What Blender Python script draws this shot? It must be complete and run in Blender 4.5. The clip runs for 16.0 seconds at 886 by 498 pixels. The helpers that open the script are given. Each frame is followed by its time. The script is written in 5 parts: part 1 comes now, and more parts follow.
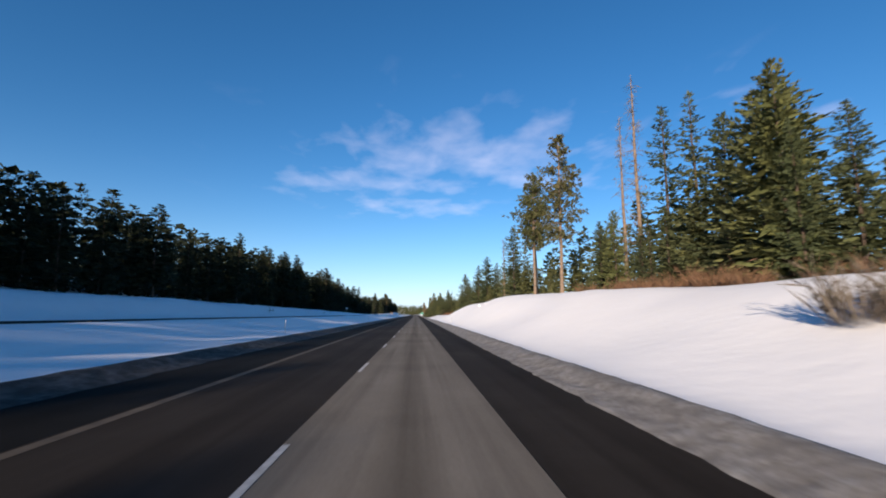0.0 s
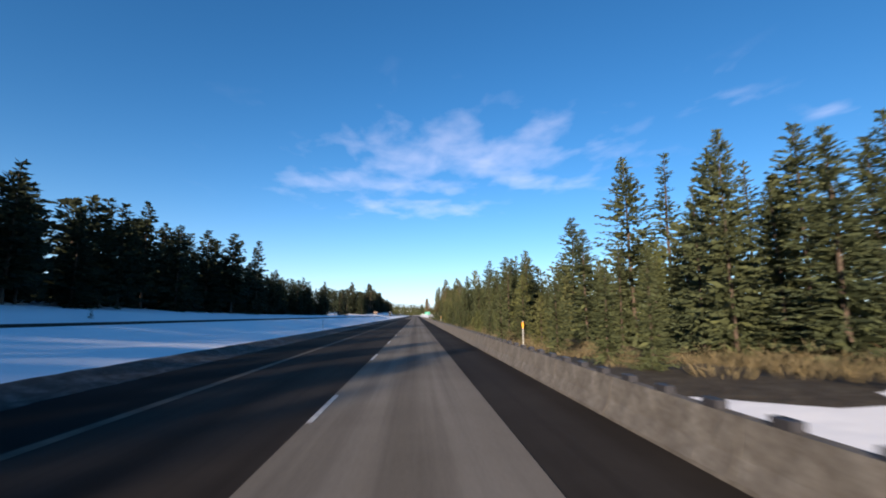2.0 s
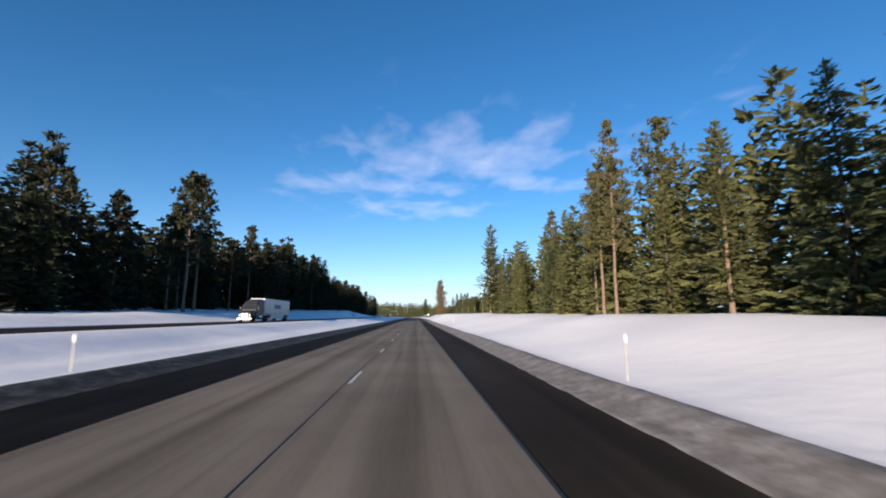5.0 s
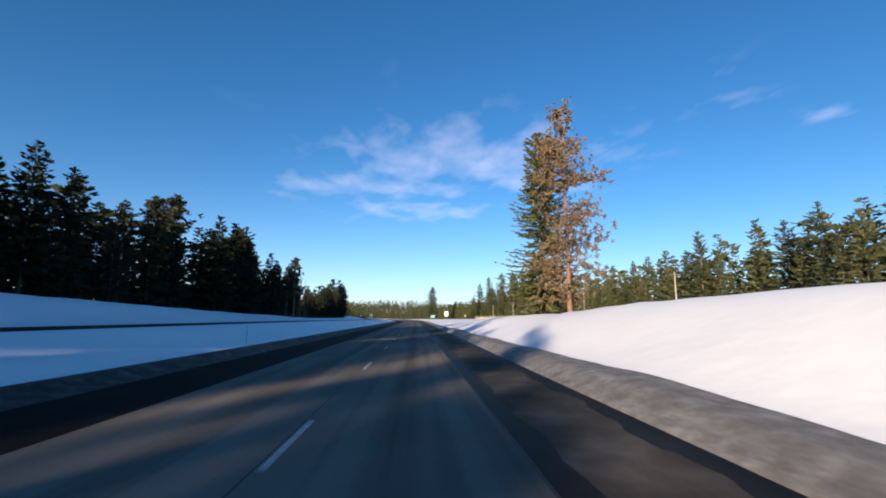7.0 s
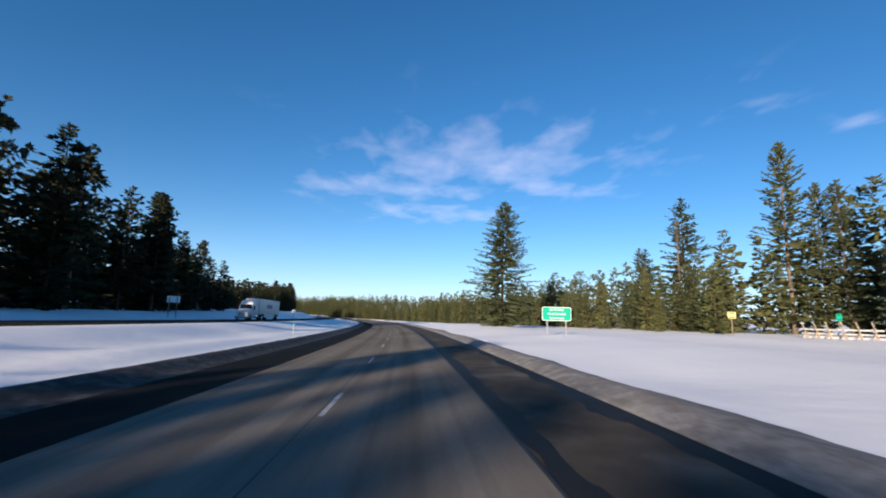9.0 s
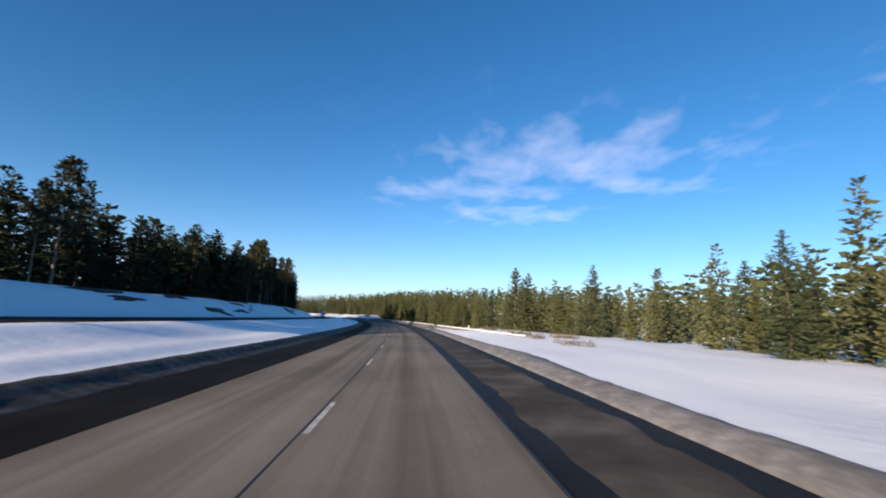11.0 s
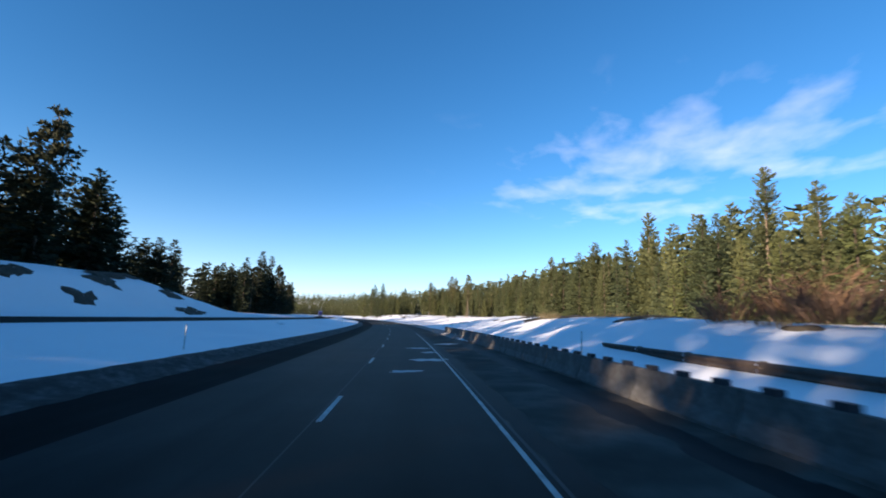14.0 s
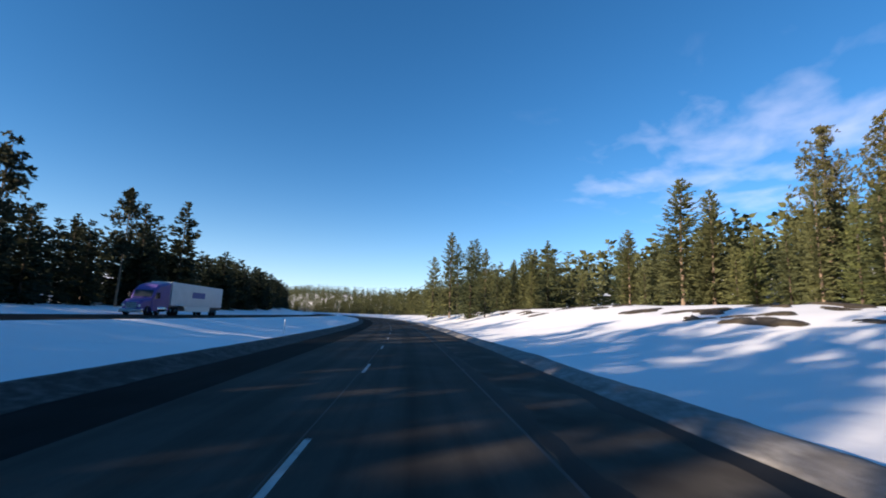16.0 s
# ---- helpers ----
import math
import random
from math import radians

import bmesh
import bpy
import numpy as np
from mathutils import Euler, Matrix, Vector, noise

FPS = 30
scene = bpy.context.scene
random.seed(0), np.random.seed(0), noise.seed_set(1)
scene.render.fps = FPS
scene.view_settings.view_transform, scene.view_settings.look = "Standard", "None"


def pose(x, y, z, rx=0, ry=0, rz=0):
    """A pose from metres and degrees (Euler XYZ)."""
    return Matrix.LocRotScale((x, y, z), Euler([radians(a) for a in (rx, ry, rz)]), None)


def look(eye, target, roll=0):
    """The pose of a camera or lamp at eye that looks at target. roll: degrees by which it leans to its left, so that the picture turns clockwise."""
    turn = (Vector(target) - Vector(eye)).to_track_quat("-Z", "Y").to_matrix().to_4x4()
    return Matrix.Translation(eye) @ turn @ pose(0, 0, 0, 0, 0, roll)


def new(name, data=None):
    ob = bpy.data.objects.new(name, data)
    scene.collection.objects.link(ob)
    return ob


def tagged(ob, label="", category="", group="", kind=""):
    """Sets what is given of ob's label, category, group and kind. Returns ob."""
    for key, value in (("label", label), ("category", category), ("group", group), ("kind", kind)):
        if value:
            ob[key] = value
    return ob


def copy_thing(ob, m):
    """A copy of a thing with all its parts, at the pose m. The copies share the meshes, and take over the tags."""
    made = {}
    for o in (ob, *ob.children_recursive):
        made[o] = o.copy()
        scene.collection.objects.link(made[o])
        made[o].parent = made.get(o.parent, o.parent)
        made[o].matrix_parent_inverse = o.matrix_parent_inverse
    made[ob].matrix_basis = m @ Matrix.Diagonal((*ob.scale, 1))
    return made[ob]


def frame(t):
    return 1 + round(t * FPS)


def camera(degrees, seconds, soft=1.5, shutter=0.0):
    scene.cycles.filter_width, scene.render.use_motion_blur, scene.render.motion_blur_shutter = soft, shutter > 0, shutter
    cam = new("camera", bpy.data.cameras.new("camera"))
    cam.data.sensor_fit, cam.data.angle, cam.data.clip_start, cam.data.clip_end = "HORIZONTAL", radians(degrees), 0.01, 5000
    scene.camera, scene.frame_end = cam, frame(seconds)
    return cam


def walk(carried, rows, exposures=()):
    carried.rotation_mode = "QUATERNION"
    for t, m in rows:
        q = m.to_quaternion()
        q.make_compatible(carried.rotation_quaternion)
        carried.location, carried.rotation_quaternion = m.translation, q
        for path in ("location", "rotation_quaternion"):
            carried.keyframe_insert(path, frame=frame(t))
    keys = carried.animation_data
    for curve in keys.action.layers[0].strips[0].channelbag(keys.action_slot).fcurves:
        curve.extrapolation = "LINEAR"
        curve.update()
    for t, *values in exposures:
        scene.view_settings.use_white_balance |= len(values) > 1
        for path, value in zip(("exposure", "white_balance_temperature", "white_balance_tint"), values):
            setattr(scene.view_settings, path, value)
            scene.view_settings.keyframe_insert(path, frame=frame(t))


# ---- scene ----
# All sizes below are written in true metres. UNIT brings the whole place, with its camera, to the size in which it stands.
UNIT = 0.262
HFOV = 88.8
EYE = 2.05

# ---- alignment of the highway: stations s along the eye's line, u across it (right positive) ----
STEP = 2.0
S_MIN, S_MAX = -240.0, 4600.0
N_ST = int((S_MAX - S_MIN) / STEP) + 1


def bend(s):
    """Curvature: straight, then a long left-hand curve."""
    a = min(max((s - 1120.0) / 120.0, 0.0), 1.0)
    b = min(max((s - 3050.0) / 200.0, 0.0), 1.0)
    return 6.45e-4 * (a - b)


ST = np.zeros((N_ST, 4))
_x, _y, _h = 0.0, S_MIN, 0.0
for _i in range(N_ST):
    _s = S_MIN + _i * STEP
    ST[_i] = (_s, _x, _y, _h)
    _h += bend(_s) * STEP
    _x -= math.sin(_h) * STEP
    _y += math.cos(_h) * STEP


def at(s, u, z=0.0):
    """World place (true metres) of station s, offset u."""
    x = np.interp(s, ST[:, 0], ST[:, 1])
    y = np.interp(s, ST[:, 0], ST[:, 2])
    h = np.interp(s, ST[:, 0], ST[:, 3])
    return np.stack(np.broadcast_arrays(x + np.cos(h) * u, y + np.sin(h) * u, z), -1)


def heading(s):
    return float(np.interp(s, ST[:, 0], ST[:, 3]))


def cant(s):
    """Cross-fall of the carriageway in the curve (rise per metre to the right)."""
    return 0.04 * np.clip((np.asarray(s, float) - 1120.0) / 120.0, 0, 1)


# ---- camera ----
cam = camera(HFOV, 16.0, soft=1.9, shutter=0.04)
PITCH = ((0, 8.2), (4.3, 8.4), (8, 8.75), (9, 8.9), (11.5, 8.9), (13.5, 9.0), (16, 8.6))
LEAN = ((0, 0.0), (8.2, 0.0), (9.2, 2.0), (11.5, 2.2), (16, 2.2))
SIDE = ((0, 0.13), (4.7, 0.13), (7, 0.18), (8.5, 0.12), (9, 0.0), (11.5, -0.1), (14, -0.12), (14.5, -0.15), (15, -0.4), (15.5, -0.52), (16, -0.25))


# stations at the half seconds, from the start on
STATIONS = (-0.3, 66.7, 139.0, 207.5, 275.5, 342.0, 411.0, 478.4, 546.4, 615.6, 684.6, 753.6, 822.7, 891.7, 960.7, 1027.7, 1098.9, 1165.4, 1237.3,
    1304.8, 1372.2, 1439.7, 1507.1, 1574.6, 1645.7, 1712.6, 1783.2, 1849.8, 1920.6, 1986.2, 2057.6, 2123.2, 2193.4)
EXPOSURES = ((0, 0.87), (1, 0.90), (2, 1.07), (3, 1.11), (4, 1.06), (4.7, 1.00), (7, 0.97), (8, 0.84), (9, 0.92), (11.5, 1.13), (12.5, 1.34), (14, 1.42), (15, 1.20), (16, 1.18))


def rows():
    out = []
    for k, s in enumerate(STATIONS):
        t = k * 0.5
        p, l, o = (float(np.interp(t, [a for a, _ in tab], [b for _, b in tab])) for tab in (PITCH, LEAN, SIDE))
        eye = Vector(at(s, o, EYE + float(cant(s)) * o)) * UNIT
        yaw = heading(s) - radians(3.36)
        way = Vector((-math.sin(yaw) * math.cos(radians(p)), math.cos(yaw) * math.cos(radians(p)), math.sin(radians(p))))
        out.append((t, look(eye, eye + way * 10, l)))
    return out


walk(cam, rows(), [(t, e, 6500, 14) for t, e in EXPOSURES])

# ---- sky, sun ----
SUN_EL, SUN_AZ = 11.9, 25.0     # the shadows point SUN_AZ degrees to the right of the straight's heading
sky_world = bpy.data.worlds.new("winter_sky")
scene.world = sky_world
sky_world.use_nodes = True


def sky():
    nt = sky_world.node_tree
    n, l = nt.nodes, nt.links
    n.clear()
    out = n.new("ShaderNodeOutputWorld")
    bg = n.new("ShaderNodeBackground")
    bg.inputs[1].default_value = 0.090
    st = n.new("ShaderNodeTexSky")
    st.sky_type, st.sun_disc = "NISHITA", False
    st.sun_elevation, st.sun_rotation = radians(SUN_EL), radians(180 + SUN_AZ)
    st.altitude, st.air_density, st.dust_density, st.ozone_density = 1100, 1.0, 0.0, 4.0
    co = n.new("ShaderNodeTexCoord")

    def math_node(op, a, b=None):
        m = n.new("ShaderNodeMath")
        m.operation = op
        for k, v in enumerate((a, b)):
            if v is None:
                continue
            if isinstance(v, (int, float)):
                m.inputs[k].default_value = v
            else:
                l.new(v, m.inputs[k])
        return m.outputs[0]

    # cirrus: direction turned into a flat layer overhead, torn by two noises, gathered in a few banks
    sep = n.new("ShaderNodeSeparateXYZ")
    l.new(co.outputs["Generated"], sep.inputs[0])
    zc = math_node("MAXIMUM", sep.outputs[2], 0.02)
    px, py = math_node("DIVIDE", sep.outputs[0], zc), math_node("DIVIDE", sep.outputs[1], zc)
    flat = n.new("ShaderNodeCombineXYZ")
    l.new(px, flat.inputs[0])
    l.new(py, flat.inputs[1])
    total = None
    for ax, el, wx, wy, k in CLOUDS:
        d = 1 / math.tan(radians(el))
        cx, cy = d * math.sin(radians(ax)), d * math.cos(radians(ax))
        a = math_node("DIVIDE", math_node("SUBTRACT", px, cx), wx)
        b = math_node("DIVIDE", math_node("SUBTRACT", py, cy), wy)
        r2 = math_node("ADD", math_node("MULTIPLY", a, a), math_node("MULTIPLY", b, b))
        g = math_node("MULTIPLY", math_node("POWER", 2.718, math_node("MULTIPLY", r2, -1.0)), k)
        total = g if total is None else math_node("MAXIMUM", total, g)
    mp = n.new("ShaderNodeMapping")
    mp.inputs["Scale"].default_value = (1.6, 1.0, 1)
    mp.inputs["Rotation"].default_value = (0, 0, radians(18))
    l.new(flat.outputs[0], mp.inputs[0])
    nz = n.new("ShaderNodeTexNoise")
    nz.inputs["Scale"].default_value, nz.inputs["Detail"].default_value, nz.inputs["Roughness"].default_value = 2.3, 5, 0.5
    nz.inputs["Distortion"].default_value = 0.2
    l.new(mp.outputs[0], nz.inputs[0])
    m = math_node("MULTIPLY", math_node("SUBTRACT", math_node("ADD", nz.outputs[0], math_node("MULTIPLY", total, 0.42)), 0.66), 1.8)
    m = math_node("MINIMUM", math_node("MAXIMUM", m, 0.0), 1.0)
    m = math_node("MULTIPLY", math_node("MULTIPLY", m, math_node("MINIMUM", math_node("MULTIPLY", total, 2.0), 1.0)), 0.44)
    mix = n.new("ShaderNodeMix")
    mix.data_type = "RGBA"
    l.new(m, mix.inputs[0])
    hs = n.new("ShaderNodeHueSaturation")
    hs.inputs["Hue"].default_value, hs.inputs["Saturation"].default_value = 0.497, 1.15
    l.new(st.outputs[0], hs.inputs["Color"])
    # pale haze low over the horizon
    low = math_node("MULTIPLY", math_node("POWER", 2.718, math_node("MULTIPLY", math_node("MAXIMUM", sep.outputs[2], 0.0), -14.0)), 0.88)
    haze = n.new("ShaderNodeMix")
    haze.data_type = "RGBA"
    l.new(low, haze.inputs[0])
    l.new(hs.outputs[0], haze.inputs[6])
    haze.inputs[7].default_value = (4.9, 6.25, 7.8, 1)
    l.new(haze.outputs[2], mix.inputs[6])
    mix.inputs[7].default_value = (6.4, 6.2, 7.4, 1)
    l.new(mix.outputs[2], bg.inputs[0])
    l.new(bg.outputs[0], out.inputs[0])


CLOUDS = ((7.0, 19.8, 1.0, 0.75, 0.95), (-5, 16.2, 0.9, 0.5, 0.85), (0, 13.3, 0.8, 0.5, 0.9), (14, 16.5, 0.75, 0.35, 0.8), (19, 19.5, 0.5, 0.3, 0.7), (35, 24, 0.16, 0.28, 0.6), (38, 22.5, 0.20, 0.15, 0.55), (46, 19.2, 0.4, 0.12, 0.58))
sky()
sun_lamp = bpy.data.lights.new("sun", "SUN")
sun_lamp.energy, sun_lamp.angle, sun_lamp.color = 5.0, radians(0.53), (1.0, 0.83, 0.62)
sun = new("sun", sun_lamp)
_a = radians(SUN_AZ)
sun.matrix_basis = look((0, 0, 0), (math.sin(_a) * math.cos(radians(SUN_EL)), math.cos(_a) * math.cos(radians(SUN_EL)), -math.sin(radians(SUN_EL))))

# ---- materials ----


def material(name, rough=0.8):
    m = bpy.data.materials.new(name)
    m.use_nodes = True
    b = m.node_tree.nodes["Principled BSDF"]
    b.inputs["Roughness"].default_value = rough
    b.inputs["Specular IOR Level"].default_value = 0.3
    return m, m.node_tree.nodes, m.node_tree.links, b


def ramp(n, l, fac, stops):
    r = n.new("ShaderNodeValToRGB")
    els = r.color_ramp.elements
    while len(els) < len(stops):
        els.new(0.5)
    for e, (p, c) in zip(els, stops):
        e.position, e.color = p, (*c, 1)
    l.new(fac, r.inputs[0])
    return r.outputs[0]


def noise_tex(n, l, scale, detail=6, rough=0.6, stretch=(1, 1, 1), out=0):
    co = n.new("ShaderNodeTexCoord")
    mp = n.new("ShaderNodeMapping")
    mp.inputs["Scale"].default_value = stretch
    l.new(co.outputs["Object"], mp.inputs[0])
    t = n.new("ShaderNodeTexNoise")
    t.inputs["Scale"].default_value, t.inputs["Detail"].default_value, t.inputs["Roughness"].default_value = scale, detail, rough
    l.new(mp.outputs[0], t.inputs[0])
    return t.outputs[out]


def blend(n, l, a, b, fac, mode="MIX"):
    x = n.new("ShaderNodeMix")
    x.data_type, x.blend_type = "RGBA", mode
    for k, v in ((0, fac), (6, a), (7, b)):
        if isinstance(v, (int, float)):
            x.inputs[k].default_value = v
        elif isinstance(v, tuple):
            x.inputs[k].default_value = (*v, 1)
        else:
            l.new(v, x.inputs[k])
    return x.outputs[2]


def bump(n, l, b, height, strength=0.4, dist=0.02):
    x = n.new("ShaderNodeBump")
    x.inputs["Strength"].default_value, x.inputs["Distance"].default_value = strength, dist
    l.new(height, x.inputs["Height"])
    l.new(x.outputs[0], b.inputs["Normal"])


def plain(name, colour, rough=0.6, metal=0.0, wear=0.15, scale=6.0):
    m, n, l, b = material(name, rough)
    b.inputs["Metallic"].default_value = metal
    t = noise_tex(n, l, scale, 5)
    dark = tuple(c * (1 - wear) for c in colour)
    light = tuple(min(1, c * (1 + wear)) for c in colour)
    l.new(ramp(n, l, t, ((0.3, dark), (0.7, light))), b.inputs["Base Color"])
    return m


def snow_material():
    m, n, l, b = material("snow", 0.6)
    big, fine = noise_tex(n, l, 0.05, 5), noise_tex(n, l, 2.6, 7, 0.65)
    col = ramp(n, l, big, ((0.3, (0.79, 0.79, 0.81)), (0.7, (0.88, 0.875, 0.87))))
    grime = ramp(n, l, fine, ((0.64, (1, 1, 1)), (0.82, (0.84, 0.82, 0.79))))
    l.new(blend(n, l, col, grime, 0.5, "MULTIPLY"), b.inputs["Base Color"])
    add = n.new("ShaderNodeMath")
    add.operation = "ADD"
    l.new(noise_tex(n, l, 0.35, 6, 0.55), add.inputs[0])
    l.new(noise_tex(n, l, 1.1, 5, 0.5), add.inputs[1])
    bump(n, l, b, add.outputs[0], 0.22, 0.12 * UNIT)
    return m


def dirty_snow_material(name, dark, mid, pale):
    m, n, l, b = material(name, 0.8)
    t, f = noise_tex(n, l, 1.7, 9, 0.75), noise_tex(n, l, 11.0, 6, 0.75)
    col = ramp(n, l, t, ((0.34, dark), (0.48, mid), (0.66, pale)))
    l.new(blend(n, l, col, ramp(n, l, f, ((0.35, (0.55, 0.52, 0.48)), (0.6, (1, 1, 1)))), 0.8, "MULTIPLY"), b.inputs["Base Color"])
    bump(n, l, b, t, 0.8, 0.10 * UNIT)
    return m


def pavement_material(name, dark, mid, light, streak=True, patch=0.12):
    """Worn pavement; the mesh's own x runs across, y along."""
    m, n, l, b = material(name, 0.9)
    b.inputs["Specular IOR Level"].default_value = 0.06
    grit = noise_tex(n, l, 14, 5, 0.7)
    blot = noise_tex(n, l, patch, 6, 0.6, (1, 1, 1))
    base = ramp(n, l, blot, ((0.3, dark), (0.5, mid), (0.72, light)))
    if streak:
        uv = n.new("ShaderNodeUVMap")
        uv.uv_map = "UVMap"
        mp = n.new("ShaderNodeMapping")
        mp.inputs["Scale"].default_value = (1.0, 0.02, 1)
        l.new(uv.outputs[0], mp.inputs[0])
        t = n.new("ShaderNodeTexNoise")
        t.inputs["Scale"].default_value, t.inputs["Detail"].default_value = 2.2, 4
        l.new(mp.outputs[0], t.inputs[0])
        base = blend(n, l, base, ramp(n, l, t.outputs[0], ((0.32, (0.55, 0.53, 0.52)), (0.55, (1, 1, 1)), (0.75, (1.0, 0.98, 0.95)))), 0.55, "MULTIPLY")
        # a dark drip band along each lane's middle, with cleaner wheel paths beside it
        sep = n.new("ShaderNodeSeparateXYZ")
        l.new(uv.outputs[0], sep.inputs[0])
        w = n.new("ShaderNodeMath")
        w.operation = "MULTIPLY_ADD"
        l.new(sep.outputs[0], w.inputs[0])
        w.inputs[1].default_value, w.inputs[2].default_value = 1 / 3.73, 0.53
        fr = n.new("ShaderNodeMath")
        fr.operation = "FRACT"
        l.new(w.outputs[0], fr.inputs[0])
        t3 = ramp(n, l, fr.outputs[0], ((0.0, (0.86, 0.85, 0.84)), (0.14, (0.92, 0.91, 0.9)), (0.27, (1, 1, 1)), (0.38, (0.95, 0.94, 0.93)), (0.48, (0.66, 0.64, 0.62)), (0.56, (0.68, 0.66, 0.64)), (0.66, (0.97, 0.96, 0.95)), (0.8, (1, 1, 1)), (0.93, (0.88, 0.87, 0.86)), (1.0, (0.86, 0.85, 0.84))))
        base = blend(n, l, base, t3, 0.85, "MULTIPLY")
    l.new(blend(n, l, base, ramp(n, l, grit, ((0.3, (0.7, 0.7, 0.7)), (0.7, (1, 1, 1)))), 0.7, "MULTIPLY"), b.inputs["Base Color"])
    bump(n, l, b, grit, 0.35, 0.01 * UNIT)
    return m


def foliage(name, a, b_, c, lace=0.0):
    m, n, l, b = material(name, 0.7)
    b.inputs["Specular IOR Level"].default_value = 0.12
    info = n.new("ShaderNodeObjectInfo")
    geo = n.new("ShaderNodeNewGeometry")
    tree = ramp(n, l, info.outputs["Random"], ((0.0, a), (0.5, b_), (1.0, c)))
    leaf = ramp(n, l, geo.outputs["Random Per Island"], ((0.0, (0.72, 0.75, 0.72)), (0.6, (1, 1, 1)), (1.0, (1.22, 1.16, 0.95))))
    col = blend(n, l, tree, leaf, 1.0, "MULTIPLY")
    l.new(col, b.inputs["Base Color"])
    tr = n.new("ShaderNodeBsdfTranslucent")
    l.new(col, tr.inputs[0])
    mx = n.new("ShaderNodeMixShader")
    mx.inputs[0].default_value = 0.14
    l.new(b.outputs[0], mx.inputs[1])
    l.new(tr.outputs[0], mx.inputs[2])
    last = mx.outputs[0]
    if lace:
        # needles with gaps between them
        hole = ramp(n, l, noise_tex(n, l, 5.5, 5, 0.8), ((lace, (0, 0, 0)), (lace + 0.03, (1, 1, 1))))
        clear = n.new("ShaderNodeBsdfTransparent")
        cut = n.new("ShaderNodeMixShader")
        l.new(hole, cut.inputs[0])
        l.new(clear.outputs[0], cut.inputs[1])
        l.new(last, cut.inputs[2])
        last = cut.outputs[0]
    l.new(last, n["Material Output"].inputs[0])
    return m


SNOW = snow_material()
DIRTY = dirty_snow_material("dirty_snow", (0.15, 0.138, 0.128), (0.22, 0.206, 0.195), (0.36, 0.35, 0.34))
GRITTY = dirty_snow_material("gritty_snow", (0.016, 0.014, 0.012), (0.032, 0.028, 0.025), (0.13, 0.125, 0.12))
CONCRETE = pavement_material("worn_concrete", (0.170, 0.150, 0.126), (0.215, 0.191, 0.160), (0.265, 0.237, 0.200))
# damp asphalt, its colour lowered further to carry the forest shade
DAMP_SHADED = pavement_material("damp_shaded_asphalt", (0.013, 0.012, 0.011), (0.020, 0.0185, 0.017), (0.034, 0.032, 0.030), True, 0.3)
DAMP_SHADED.node_tree.nodes["Principled BSDF"].inputs["Roughness"].default_value = 0.6
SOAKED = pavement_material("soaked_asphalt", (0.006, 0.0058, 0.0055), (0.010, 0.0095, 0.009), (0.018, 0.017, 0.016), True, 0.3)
# the concrete again, toned down to hold the broken tree shade
SHADED_CONCRETE = pavement_material("shaded_concrete", (0.060, 0.054, 0.047), (0.082, 0.074, 0.064), (0.110, 0.099, 0.086), True, 0.2)
ASPHALT = pavement_material("dark_asphalt", (0.026, 0.021, 0.018), (0.036, 0.030, 0.025), (0.054, 0.046, 0.039))
GRITTED = pavement_material("gritted_shoulder", (0.045, 0.038, 0.032), (0.075, 0.066, 0.056), (0.155, 0.138, 0.118), False, 0.45)
FIR = foliage("fir_needles", (0.060, 0.077, 0.040), (0.080, 0.092, 0.046), (0.068, 0.084, 0.046))
PINE = foliage("pine_needles", (0.090, 0.098, 0.044), (0.108, 0.106, 0.048), (0.104, 0.100, 0.052), 0.28)
YOUNG = foliage("young_pine_needles", (0.100, 0.116, 0.048), (0.122, 0.127, 0.054), (0.106, 0.116, 0.056))
RUST = foliage("rust_needles", (0.21, 0.152, 0.092), (0.22, 0.158, 0.096), (0.20, 0.145, 0.09), 0.24)
FOREST = foliage("forest_needles", (0.080, 0.093, 0.044), (0.098, 0.104, 0.048), (0.086, 0.096, 0.048))
# fir and pine greens again, darkened in colour for the shaded left side
SHADED_FIR = foliage("shaded_fir_needles", (0.027, 0.037, 0.023), (0.037, 0.044, 0.026), (0.031, 0.041, 0.026))
SHADED_PINE = foliage("shaded_pine_needles", (0.041, 0.046, 0.028), (0.050, 0.052, 0.031), (0.045, 0.049, 0.031), 0.36)
TWIG = foliage("red_twigs", (0.16, 0.088, 0.058), (0.18, 0.105, 0.068), (0.15, 0.095, 0.068))
GREYTWIG = foliage("grey_twigs", (0.15, 0.12, 0.10), (0.18, 0.15, 0.125), (0.13, 0.11, 0.095))
BARK = plain("bark", (0.075, 0.055, 0.042), 0.9, 0, 0.5, 5.0)
RED_BARK = plain("red_bark", (0.20, 0.11, 0.07), 0.9, 0, 0.5, 4.0)
PALE_BARK = plain("pale_bark", (0.165, 0.122, 0.09), 0.9, 0, 0.5, 4.0)
WHITE_PAINT = plain("road_paint_white", (0.44, 0.425, 0.40), 0.7, 0, 0.4, 3.0)
DRY_GRASS = foliage("dry_grass", (0.13, 0.108, 0.068), (0.155, 0.125, 0.075), (0.115, 0.095, 0.062))
LITTER = dirty_snow_material("forest_litter", (0.030, 0.023, 0.016), (0.058, 0.045, 0.030), (0.10, 0.085, 0.06))
YELLOW_PAINT = plain("road_paint_yellow", (0.075, 0.058, 0.040), 0.8, 0, 0.5, 1.2)
SLUSH = plain("road_slush", (0.36, 0.36, 0.37), 0.5, 0, 0.4, 3.0)
TAR = plain("joint_tar", (0.02, 0.019, 0.018), 0.6)
SIGN_GREEN = plain("sign_green", (0.0, 0.32, 0.21), 0.4, 0, 0.06, 3.0)
